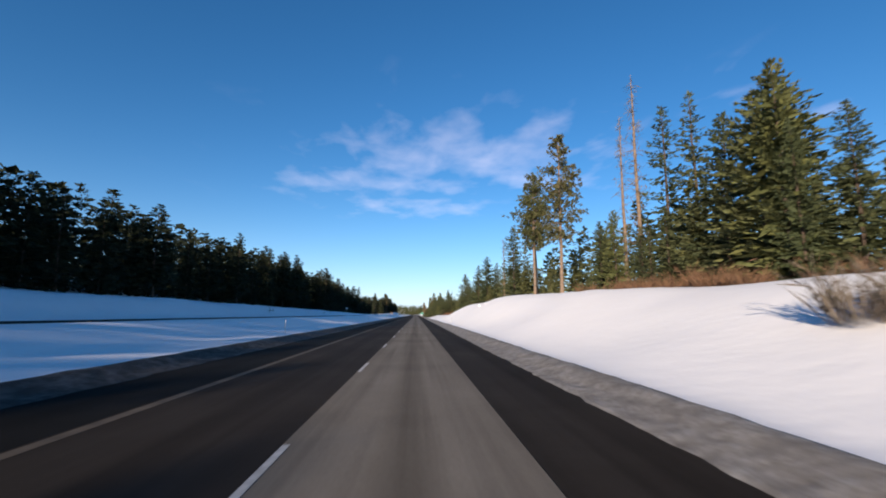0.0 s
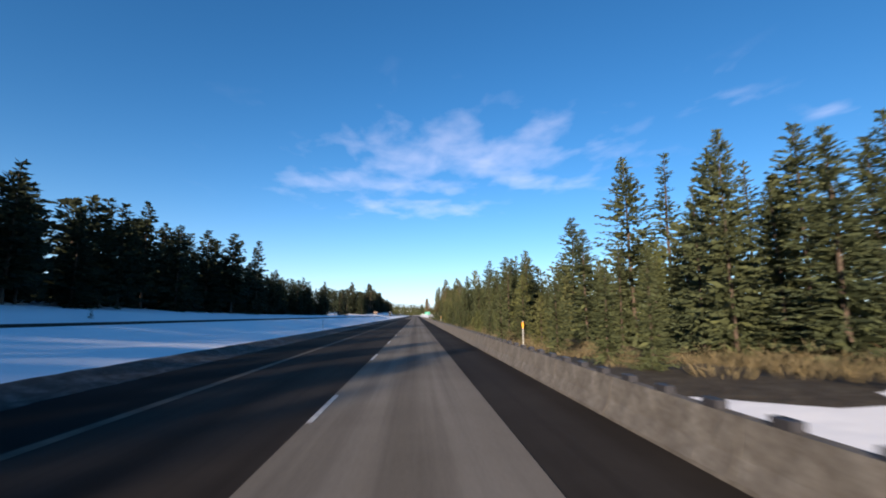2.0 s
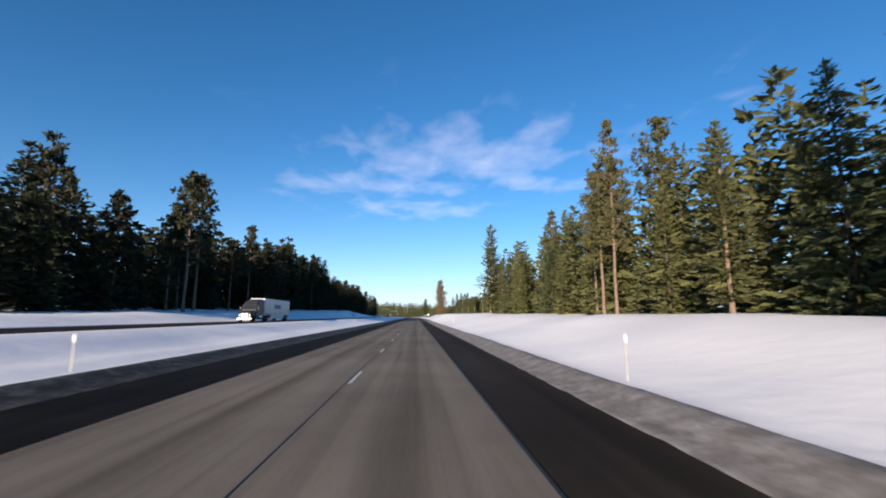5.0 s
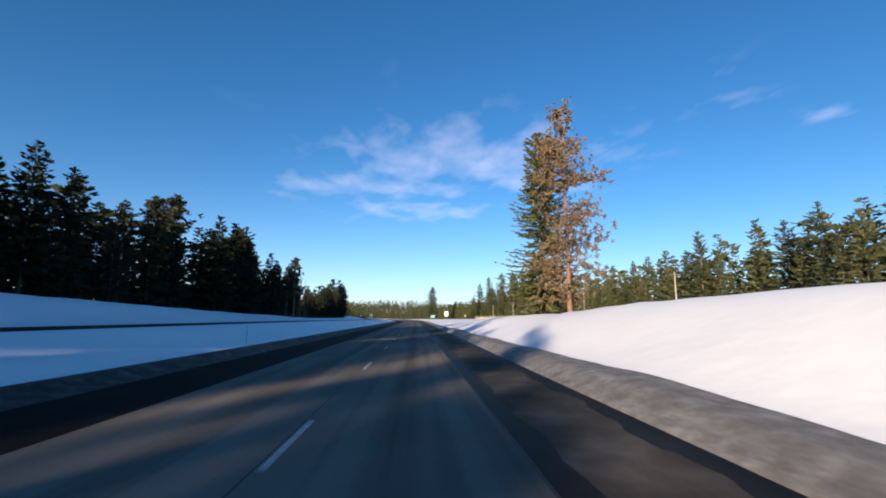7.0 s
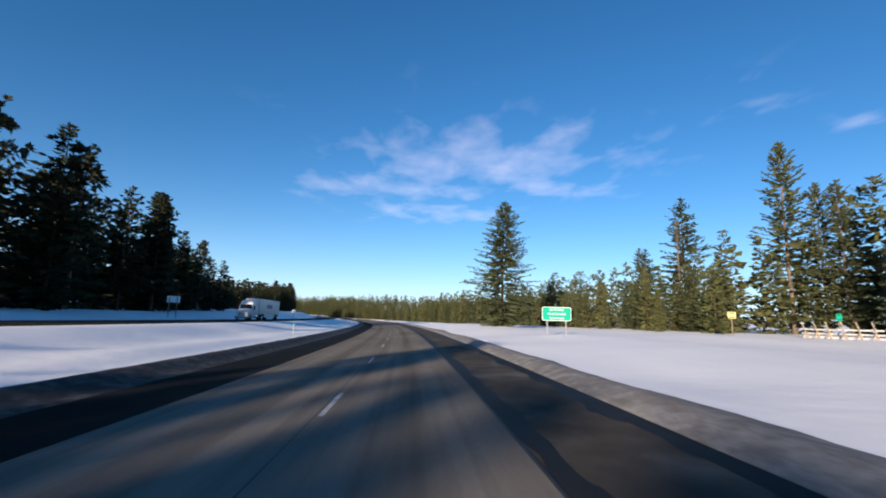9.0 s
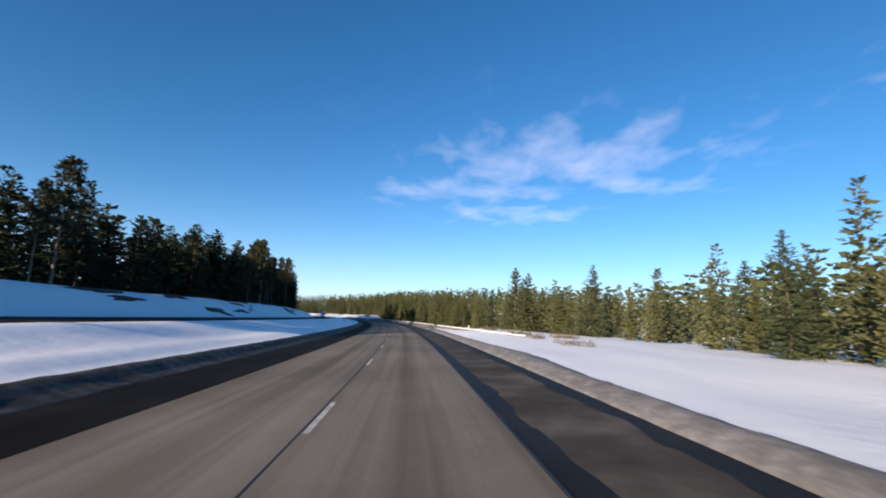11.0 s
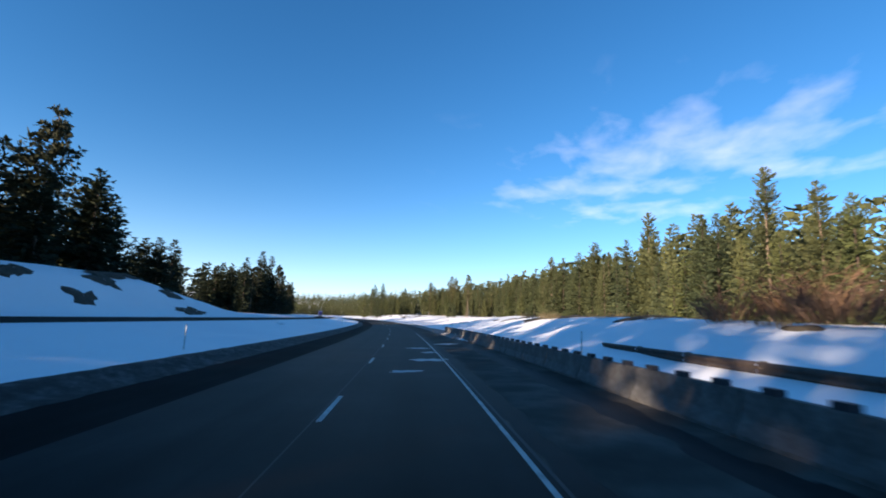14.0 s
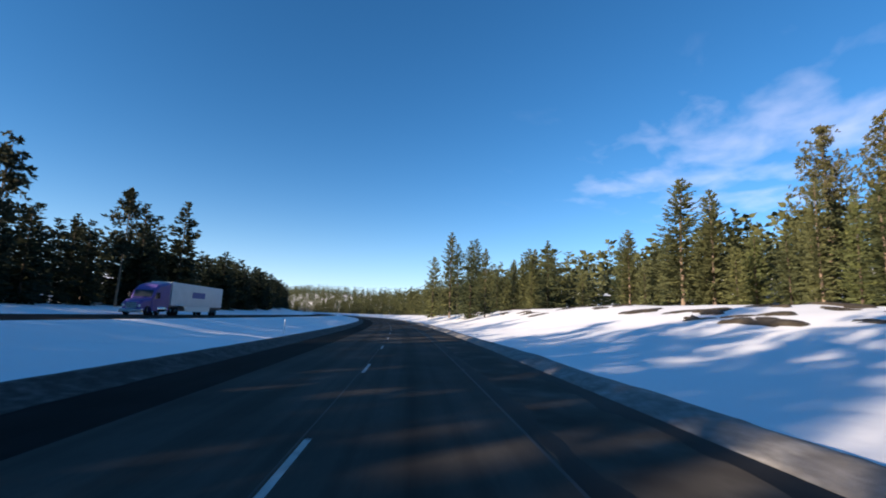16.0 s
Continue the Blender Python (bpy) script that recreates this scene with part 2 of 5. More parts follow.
SIGN_WHITE = plain("sign_white", (0.80, 0.80, 0.78), 0.4, 0, 0.04, 3.0)
SIGN_BROWN = plain("sign_brown", (0.20, 0.13, 0.09), 0.6, 0, 0.2, 3.0)
SIGN_YELLOW = plain("sign_yellow", (0.62, 0.52, 0.24), 0.5, 0, 0.1, 3.0)
RUSTED = plain("weathering_steel", (0.085, 0.062, 0.05), 0.8, 0.2, 0.35, 3.0)
POST_WHITE = plain("marker_plastic", (0.34, 0.34, 0.32), 0.6, 0, 0.1, 3.0)
POLE_WOOD = plain("sunned_timber", (0.40, 0.33, 0.25), 0.9, 0, 0.3, 4.0)
GALVANISED = plain("galvanised_steel", (0.34, 0.34, 0.34), 0.45, 0.7, 0.2, 4.0)
POST_WOOD = plain("weathered_timber", (0.22, 0.175, 0.135), 0.9, 0, 0.35, 4.0)
RAIL_WOOD = plain("silvered_boards", (0.66, 0.64, 0.60), 0.9, 0, 0.25, 4.0)
BARRIER = dirty_snow_material("grimy_concrete", (0.085, 0.077, 0.07), (0.13, 0.12, 0.11), (0.19, 0.18, 0.168))
CAP_SNOW = plain("cap_snow", (0.86, 0.86, 0.88), 0.6, 0, 0.05, 2.0)
TRUCK_WHITE = plain("truck_white", (0.66, 0.66, 0.66), 0.35, 0, 0.08, 0.8)
TRUCK_VIOLET = plain("truck_violet", (0.10, 0.07, 0.26), 0.3, 0, 0.1, 1.0)
TRUCK_DARK = plain("truck_dark", (0.03, 0.03, 0.035), 0.4, 0, 0.2, 1.0)
TYRE = plain("tyre_rubber", (0.018, 0.018, 0.018), 0.9, 0, 0.3, 3.0)
CHROME = plain("chrome", (0.6, 0.6, 0.6), 0.2, 1.0, 0.1, 2.0)
GLASS = plain("dark_glass", (0.02, 0.025, 0.03), 0.08, 0, 0.1, 1.0)
LOGO_BLUE = plain("logo_blue", (0.05, 0.09, 0.30), 0.4, 0, 0.1, 1.0)
LAMP_GLASS = plain("lamp_glass", (0.75, 0.75, 0.72), 0.15, 0, 0.05, 1.0)
AMBER = plain("amber_reflector", (0.75, 0.33, 0.04), 0.3, 0, 0.1, 2.0)

# ---- lie of the land ----
# right of the road: (station, crest distance, crest height, height far out)
RIGHT_NEAR = ((-240, 22, 2.5, 6), (0, 24, 3.9, 6), (30, 20, 3.9, 7), (75, 17, 5.2, 8), (130, 17, 4.8, 7), (165, 16, 2.2, 4),
    (200, 15, 1.6, 3), (270, 14, 1.4, 2), (305, 10, -0.8, -2.5), (420, 11, -1.5, -3), (520, 12, -1.5, -2), (575, 13, -0.4, 0),
    (620, 16, 0.5, 1.5), (680, 20, 1.9, 2.6), (800, 20, 2.4, 3), (900, 16, 3.2, 4), (975, 14, 3.1, 4.0))
RIGHT_FAR = ((1030, 15, 2.3, 3), (1075, 17, 1.1, 1.6), (1150, 20, 0.9, 1.5), (1400, 20, 0.8, 1.4), (1520, 14, 0.1, -0.4), (1560, 14, 0.55, -0.8), (1600, 12, 0.6, -1.5), (1624, 11, -1.5, -3),
    (1790, 11, -2.2, -3), (1850, 13, 0.1, 0.5), (1930, 18, 2.4, 3.5), (1985, 20, 3.2, 4.5), (2030, 30, 3.6, 5), (2060, 46, 4.0, 5.5), (2100, 66, 4.5, 5.5),
    (2150, 66, 4.7, 5.8), (2180, 58, 4.4, 6), (2215, 42, 3.9, 6), (2232, 38, 4.5, 6), (2275, 36, 5.0, 6.5), (2330, 28, 4.0, 6.5), (2345, 22, 2.8, 6), (2500, 24, 2.5, 4), (3000, 24, 2.5, 4), (3400, 24, 10, 24), (4600, 24, 16, 40))
RIGHT = RIGHT_NEAR + RIGHT_FAR
# left: (station, height of the far carriageway, bank crest height, height far out)
LEFT_NEAR = ((-240, 1.5, 4.2, 14), (60, 1.5, 4.8, 14), (200, 1.5, 4.0, 13), (330, 1.3, 2.6, 9), (450, 1.2, 1.6, 5), (600, 1.1, 1.5, 2.5),
    (720, 1.1, 2.0, 4), (860, 1.2, 4.0, 10), (980, 1.3, 5.6, 12), (1060, 1.3, 3.5, 8), (1150, 1.2, 1.8, 4), (1300, 1.0, 1.6, 4),
    (1420, 1.0, 3.2, 6))
LEFT_FAR = ((1560, 1.0, 4.6, 8), (1720, 1.0, 5.2, 8), (1860, 1.0, 4.4, 7), (1940, 1.0, 4.6, 7), (1970, 1.0, 6.6, 9), (1995, 1.0, 7.0, 9),
    (2045, 1.0, 1.8, 4), (2200, 1.0, 1.4, 4), (2400, 1.0, 1.6, 6), (2620, 1.0, 2.5, 26), (3000, 1.0, 3, 30), (3400, 1.0, 8, 32),
    (4600, 1.0, 14, 40))
LEFT = LEFT_NEAR + LEFT_FAR
RIGHT_T, LEFT_T = np.array(RIGHT, float), np.array(LEFT, float)
OPP_NEAR, OPP_FAR = -20.6, -32.8


def col(tab, k, s):
    return np.interp(s, tab[:, 0], tab[:, k])


def land(s, u):
    """Height of the snow-covered ground; under the two carriageways it dips below the paving."""
    s, u = np.broadcast_arrays(np.asarray(s, float), np.asarray(u, float))
    uc, zc, zr = col(RIGHT_T, 1, s), col(RIGHT_T, 2, s), col(RIGHT_T, 3, s)
    zo, zb, zl = col(LEFT_T, 1, s), col(LEFT_T, 2, s), col(LEFT_T, 3, s)
    e = cant(s)

    def mixz(a, b, f):
        f = np.clip(f, 0, 1)
        return a + (b - a) * f * f * (3 - 2 * f)
    hill = np.interp(s, [1450, 1800, 2200, 2600, 4600], [0, 13, 27, 31, 34]) * np.clip((u - 75) / 130, 0, 1) ** 0.8
    free = 1 - np.clip((s - 1622) / 24, 0, 1) * np.clip((1975 - s) / 20, 0, 1) - np.clip((s - 250) / 12, 0, 1) * np.clip((622 - s) / 12, 0, 1)
    berm = 0.24 * free * np.exp(-((u - 5.6) / 0.7) ** 2) + 0.22 * np.exp(-((u + 10.4) / 0.7) ** 2)
    foot = 4.2 + 1.9 * (1 - free)
    z = np.where(u > foot, mixz(e * foot - 0.1, zc, (u - foot - 0.2) / (uc - foot - 0.2)), -0.12 + e * u)
    z = np.where(u > uc, mixz(zc, zr, (u - uc) / 60.0), z)
    zmid = 0.35 * zo - 0.15
    z = np.where(u < -9.0, mixz(-e * 9.0 - 0.1, zmid, (-9.2 - u) / 4.5), z)
    z = np.where(u < -13.7, mixz(zmid, zo + 0.05, (-13.7 - u) / 6.5), z)
    z = np.where((u < OPP_NEAR) & (u > OPP_FAR), zo - 0.12, z)
    z = np.where(u <= OPP_FAR, mixz(zo + 0.05, zb, (OPP_FAR - 0.3 - u) / 10.0), z)
    z = np.where(u < -44, mixz(zb, zl, (-44 - u) / 60.0), z)
    hollow = np.interp(s, [2050, 2095, 2120, 2150, 2185, 2215], [0, 3.4, 3.6, 2.8, 1.2, 0]) * np.exp(-((u - 36) / np.where(u < 36, 17, 12)) ** 2) * (u > 4)
    drift = 0.3 * np.clip((s - 2195) / 20, 0, 1) * np.clip((2350 - s) / 15, 0, 1) * np.clip((u - 9) / 6, 0, 1) * np.clip((uc + 1 - u) / 5, 0, 1)
    drift = drift * (np.abs(np.sin(s * 0.31 + u * 0.16 + 0.7 * np.sin(s * 0.05))) ** 0.7 - 0.5)
    return z + berm + hill - hollow + drift


def ground_z(s, u):
    return float(land(s, u))


# ---- mesh helpers ----


def mesh_of(name, verts, faces, mat, smooth=False, uv=None):
    """A mesh from arrays of corners and of equal-sided faces."""
    verts, faces = np.asarray(verts, np.float32), np.asarray(faces, np.int32)
    me = bpy.data.meshes.new(name)
    k = faces.shape[1]
    me.vertices.add(len(verts))
    me.vertices.foreach_set("co", verts.ravel())
    me.loops.add(faces.size)
    me.loops.foreach_set("vertex_index", faces.ravel())
    me.polygons.add(len(faces))
    me.polygons.foreach_set("loop_start", np.arange(0, faces.size, k, dtype=np.int32))
    if uv is not None:
        lay = me.uv_layers.new(name="UVMap")
        lay.data.foreach_set("uv", np.asarray(uv, np.float32)[faces.ravel()].ravel())
    me.update(calc_edges=True)
    me.validate()
    if smooth:
        me.polygons.foreach_set("use_smooth", np.ones(len(faces), bool))
    me.materials.append(mat)
    return me


def sheet(name, mat, ss, us, zf, smooth=True):
    """A strip or sheet over stations ss and offsets us, with heights zf(s, u)."""
    s, u = np.meshgrid(np.asarray(ss, float), np.asarray(us, float), indexing="ij")
    v = at(s, u, zf(s, u)).reshape(-1, 3)
    a, b = s.shape
    i = np.arange(a * b).reshape(a, b)
    f = np.stack([i[:-1, :-1], i[:-1, 1:], i[1:, 1:], i[1:, :-1]], -1).reshape(-1, 4)
    return mesh_of(name, v, f, mat, smooth, np.stack([u, s], -1).reshape(-1, 2))


def part(name, me, parent, label=""):
    ob = new(name, me)
    ob.parent = parent
    return tagged(ob, label)


def rough_field(s, u):
    """Wind-packed hummocks of the snow, none on the carriageways."""
    q, r = np.zeros_like(s), random.Random(17)
    for k in range(16):
        f = 0.06 * 1.24 ** k
        a = r.uniform(0, math.pi)
        q = q + 0.0095 / f ** 0.75 * np.sin(f * (math.cos(a) * s + math.sin(a) * u) * 2 + r.uniform(0, 6.28) + 0.8 * np.sin(f * (s * 0.7 - u)))
    off = np.clip((u - 5.4) / 1.8, 0, 1) + np.clip((-11.3 - u) / 2.0, 0, 1) * np.clip((u - OPP_NEAR - 0.3) / 1.5, 0, 1) + np.clip((OPP_FAR - 0.6 - u) / 2.0, 0, 1)
    return q * off * np.clip((190 - np.abs(u)) / 90, 0, 1)


# ---- ground and roads ----
US = np.concatenate([[-1100, -700, -450, -300, -200, -150, -120, -95, -80, -68, -58, -50, -46, -43, -40, -38, -36, -34.6, -33.6, OPP_FAR, -32.6, OPP_NEAR - 0.2, OPP_NEAR],
                     np.arange(-20.2, -8.9, 0.55), [-8.8, -5, 0, 3.9], np.arange(4.15, 9.5, 0.45), np.arange(10, 26, 0.9), [27, 28.5, 30, 32, 34, 36, 38, 40.5, 43, 46.5, 50, 54, 58, 62, 66, 70, 75, 82, 90, 110, 140, 180, 240, 320, 450, 700, 1200, 2000]])
SS = np.concatenate([np.arange(-240, 2420, 2.6), np.arange(2420, 3100, 12), np.arange(3100, 4601, 50)])
ground = new("ground", sheet("ground", SNOW, SS, US, lambda s, u: land(s, u) + rough_field(s, u)))
tagged(ground, "wind-packed snow over rolling roadside ground", "snow", kind="structure")


def strip(name, mat, s0, s1, u0, u1, lift, label, cat, step=4.0, zf=None, cols=5):
    f = zf or (lambda s, u: cant(s) * u + lift)
    ob = new(name, sheet(name, mat, np.arange(s0, s1 + 0.1, step), np.linspace(u0, u1, cols), f))
    return tagged(ob, label, cat, kind="structure")


LANE_L, EDGE_R, EDGE_L = -1.97, 1.72, -5.85
road = strip("road", CONCRETE, -240, 1712, LANE_L, EDGE_R + 0.12, 0.0, "worn grey concrete truck lane with dark wheel tracks", "road")
old_lane = strip("road_old_lane", ASPHALT, -240, 500, EDGE_L - 0.2, LANE_L, 0.0, "dark brown worn asphalt passing lane", "road")
new_lane = strip("road_passing_lane", CONCRETE, 500, 1712, EDGE_L - 0.2, LANE_L, 0.0, "worn grey concrete passing lane", "road")
shaded_road = strip("road_worn", SHADED_CONCRETE, 2068, 3100, EDGE_L - 0.2, EDGE_R + 0.12, 0.0, "grey concrete lanes, colour lowered to stand for tree shade", "road")
damp_shaded_road = strip("road_damp", DAMP_SHADED, 1712, 2068, EDGE_L - 0.2, EDGE_R + 0.12, 0.0, "damp asphalt lanes with forest shade put into their dark colour", "road")
shoulder_g = strip("pavement_gritted_shoulder", GRITTED, 860, 3100, EDGE_R + 0.12, 5.7, -0.015, "asphalt shoulder under patches of pale sand", "shoulder")
shoulder_r = strip("pavement_shoulder", ASPHALT, -240, 860, EDGE_R + 0.12, 5.0, -0.015, "dark asphalt shoulder strewn with grit", "shoulder")
shoulder_l = strip("pavement_median_shoulder", SOAKED, -240, 3100, -9.2, EDGE_L - 0.2, -0.015, "dark asphalt median shoulder strewn with grit", "shoulder")


def zopp(s, u):
    return col(LEFT_T, 1, s) + 0.0 * u


far_road = strip("road_opposite", ASPHALT, -240, 3100, OPP_FAR, OPP_NEAR, 0, "dark asphalt opposite carriageway beyond the median", "road", zf=zopp)


def lumps(s, u):
    a = np.abs(np.sin(1.9 * s + 3.1 * u) * np.sin(0.73 * s + 5.3 * u)) + 0.6 * np.abs(np.sin(4.3 * s - 2.2 * u) * np.sin(1.31 * s + 1.7 * u))
    return a


def berm(lo, hi):
    """Ploughed snow: lumpy, sinking into the ground at both edges."""
    def zf(s, u):
        f = np.clip((u - lo) / (hi - lo), 0, 1)
        hump = np.sin(np.pi * f) ** 0.6
        return land(s, u) + rough_field(s, u) + np.where((f < 0.02) | (f > 0.98), -0.12, 0.05) + hump * (0.04 + 0.07 * lumps(s, u) * (0.6 + 0.4 * np.sin(0.05 * s)))
    return zf


for s0, s1, lo, hi in ((-240, 258, 4.0, 6.0), (614, 860, 4.1, 6.1), (860, 1676, 4.62, 6.8), (1968, 2700, 4.62, 6.8)):
    strip("snow_berm", DIRTY, s0, s1, lo, hi, 0, "low ploughed berm of dirty grey snow", "snow", 0.7, berm(lo, hi), 14)


def damp_edge(mid, half):
    """A ragged damp band on the shoulder that dives under the dry surface at its rim."""
    def zf(s, u):
        w = half * (1 + 0.3 * np.sin(0.9 * s) * np.sin(0.23 * s + 1) + 0.25 * np.sin(2.3 * s + 4 * u))
        return cant(s) * u - 0.015 + 0.006 * np.clip((w - np.abs(u - mid)) / 0.08, -1, 1)
    return zf


for mid, half in ((4.62, 0.42), (2.12, 0.26)):
    strip("pavement_damp_edge", DAMP_SHADED, 862, 2700, mid - half * 1.7, mid + half * 1.7, 0, "dark damp band along the gritted shoulder", "shoulder", 0.8, damp_edge(mid, half), 13)
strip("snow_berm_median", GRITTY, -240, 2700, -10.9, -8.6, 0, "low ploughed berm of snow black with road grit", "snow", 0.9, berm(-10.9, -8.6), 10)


def forest_floor(s0, s1, u0, u1):
    """Needle litter where the trees keep the snow off, fading out under the snow at its rim."""
    ss, us = SS[(SS > s0) & (SS < s1)], US[(US > u0) & (US < u1)]

    def zf(s, u):
        rim = np.minimum(np.minimum(s - ss[0], ss[-1] - s) / 12, np.minimum((u - us[0]) / 0.6, (us[-1] - u) / 6))
        return land(s, u) + rough_field(s, u) + 0.07 * np.clip(rim * 2 - 0.6 + 0.5 * np.sin(s * 0.37 + u * 0.9) * np.sin(s * 0.13 - u * 0.5), -1, 1)
    return tagged(new("forest_floor", sheet("forest_floor", LITTER, ss, us, zf)), "brown needle litter and brush under the roadside trees", "ground", kind="structure")


forest_floor(280, 575, 5.2, 45)
forest_floor(1640, 1830, 7.8, 45)
forest_floor(1834, 1904, 14.5, 45)


def line(name, mat, u, w, s0, s1, parent, z=0.004, zf=None):
    f = zf or (lambda s, uu: cant(s) * uu + z)
    return part(name, sheet(name, mat, np.arange(s0, s1 + 0.1, 4.0), [u - w / 2, u + w / 2], f), parent)


line("edge_line", WHITE_PAINT, EDGE_R - 0.05, 0.09, 1712, 1985, damp_shaded_road, 0.005)
line("yellow_line", YELLOW_PAINT, EDGE_L, 0.26, -240, 500, old_lane, 0.005)
line("edge_joint", TAR, EDGE_R + 0.12, 0.06, 500, 1712, road, 0.004)
line("joint", TAR, LANE_L - 0.05, 0.035, 500, 1712, new_lane, 0.004)
line("edge_joint", TAR, EDGE_R + 0.12, 0.06, 1712, 3000, damp_shaded_road, 0.004)
line("joint", TAR, LANE_L - 0.05, 0.035, 1712, 3000, damp_shaded_road, 0.004)
line("far_edge_line", WHITE_PAINT, OPP_NEAR - 1.2, 0.12, -240, 3000, far_road, 0, lambda s, u: zopp(s, u) + 0.006)
dash_me = None
for k in range(-16, 215):
    s0 = 4.3 + k * 12.19
    q = [at(a, LANE_L + b + 0.07, cant(a) * LANE_L + 0.006) for a, b in ((s0, -0.06), (s0, 0.06), (s0 + 3.05, 0.06), (s0 + 3.05, -0.06))]
    o = at(s0, LANE_L, 0)
    if dash_me is None or s0 > 1100:
        dash_me = mesh_of("lane_dash", [p - o for p in q], [[0, 1, 2, 3]], WHITE_PAINT)
    d = part("lane_dash", dash_me, road if s0 < 1710 else damp_shaded_road if s0 < 2060 else shaded_road)
    d.location = o

# ---- trees ----


def frame_of(d):
    up = np.where(np.abs(d[:, 2:3]) > 0.95, [[1.0, 0, 0]], [[0, 0, 1.0]])
    a = np.cross(d, up)
    a /= np.linalg.norm(a, axis=1, keepdims=True) + 1e-9
    return a, np.cross(a, d)


def sprays(base, d, length, width, sag=0.15, rng=None):
    """Folded needle sprays: a base, two drooping edges and a tip each."""
    d = d / (np.linalg.norm(d, axis=1, keepdims=True) + 1e-9)
    a, b = frame_of(d)
    if rng is not None:
        r = rng.uniform(-1.2, 1.2, (len(d), 1))
        a, b = a * np.cos(r) + b * np.sin(r), b * np.cos(r) - a * np.sin(r)
    L, W = length[:, None], width[:, None]
    mid = base + d * L * 0.45
    v = np.stack([base, mid + a * W * 0.5 - b * W * sag, base + d * L - np.array([0, 0, 1.0]) * L * 0.12, mid - a * W * 0.5 - b * W * sag], 1).reshape(-1, 3)
    i = np.arange(len(d))[:, None] * 4
    return v, np.concatenate([i + [0, 1, 2], i + [0, 2, 3]], 0)


def stack(parts):
    vs, fs, n = [], [], 0
    for v, f in parts:
        vs.append(v)
        fs.append(f + n)
        n += len(v)
    return np.concatenate(vs), np.concatenate(fs)


def tube(points, radii, sides=7):
    """A tapered limb along points, as triangles."""
    p, r = np.asarray(points, float), np.asarray(radii, float)
    d = np.gradient(p, axis=0)
    d /= np.linalg.norm(d, axis=1, keepdims=True)
    a, b = frame_of(d)
    t = np.arange(sides) * 2 * np.pi / sides
    ring = p[:, None] + r[:, None, None] * (a[:, None] * np.cos(t)[None, :, None] + b[:, None] * np.sin(t)[None, :, None])
    k = len(p)
    i = np.arange(k * sides).reshape(k, sides)
    j = np.roll(i, -1, 1)
    f = np.concatenate([np.stack([i[:-1], j[:-1], j[1:]], -1).reshape(-1, 3), np.stack([i[:-1], j[1:], i[1:]], -1).reshape(-1, 3)])
    return ring.reshape(-1, 3), f


def trunk_of(rng, h, r, lean=0.02, steps=9):
    z = np.linspace(-0.4, h, steps)
    w = np.cumsum(rng.normal(0, lean * h / steps, (steps, 2)), 0)
    w -= w[0]
    rad = r * (1 - np.clip(z / h, 0, 1)) ** 0.8 + 0.02
    rad[0] *= 1.25
    return np.column_stack([w, z]), rad


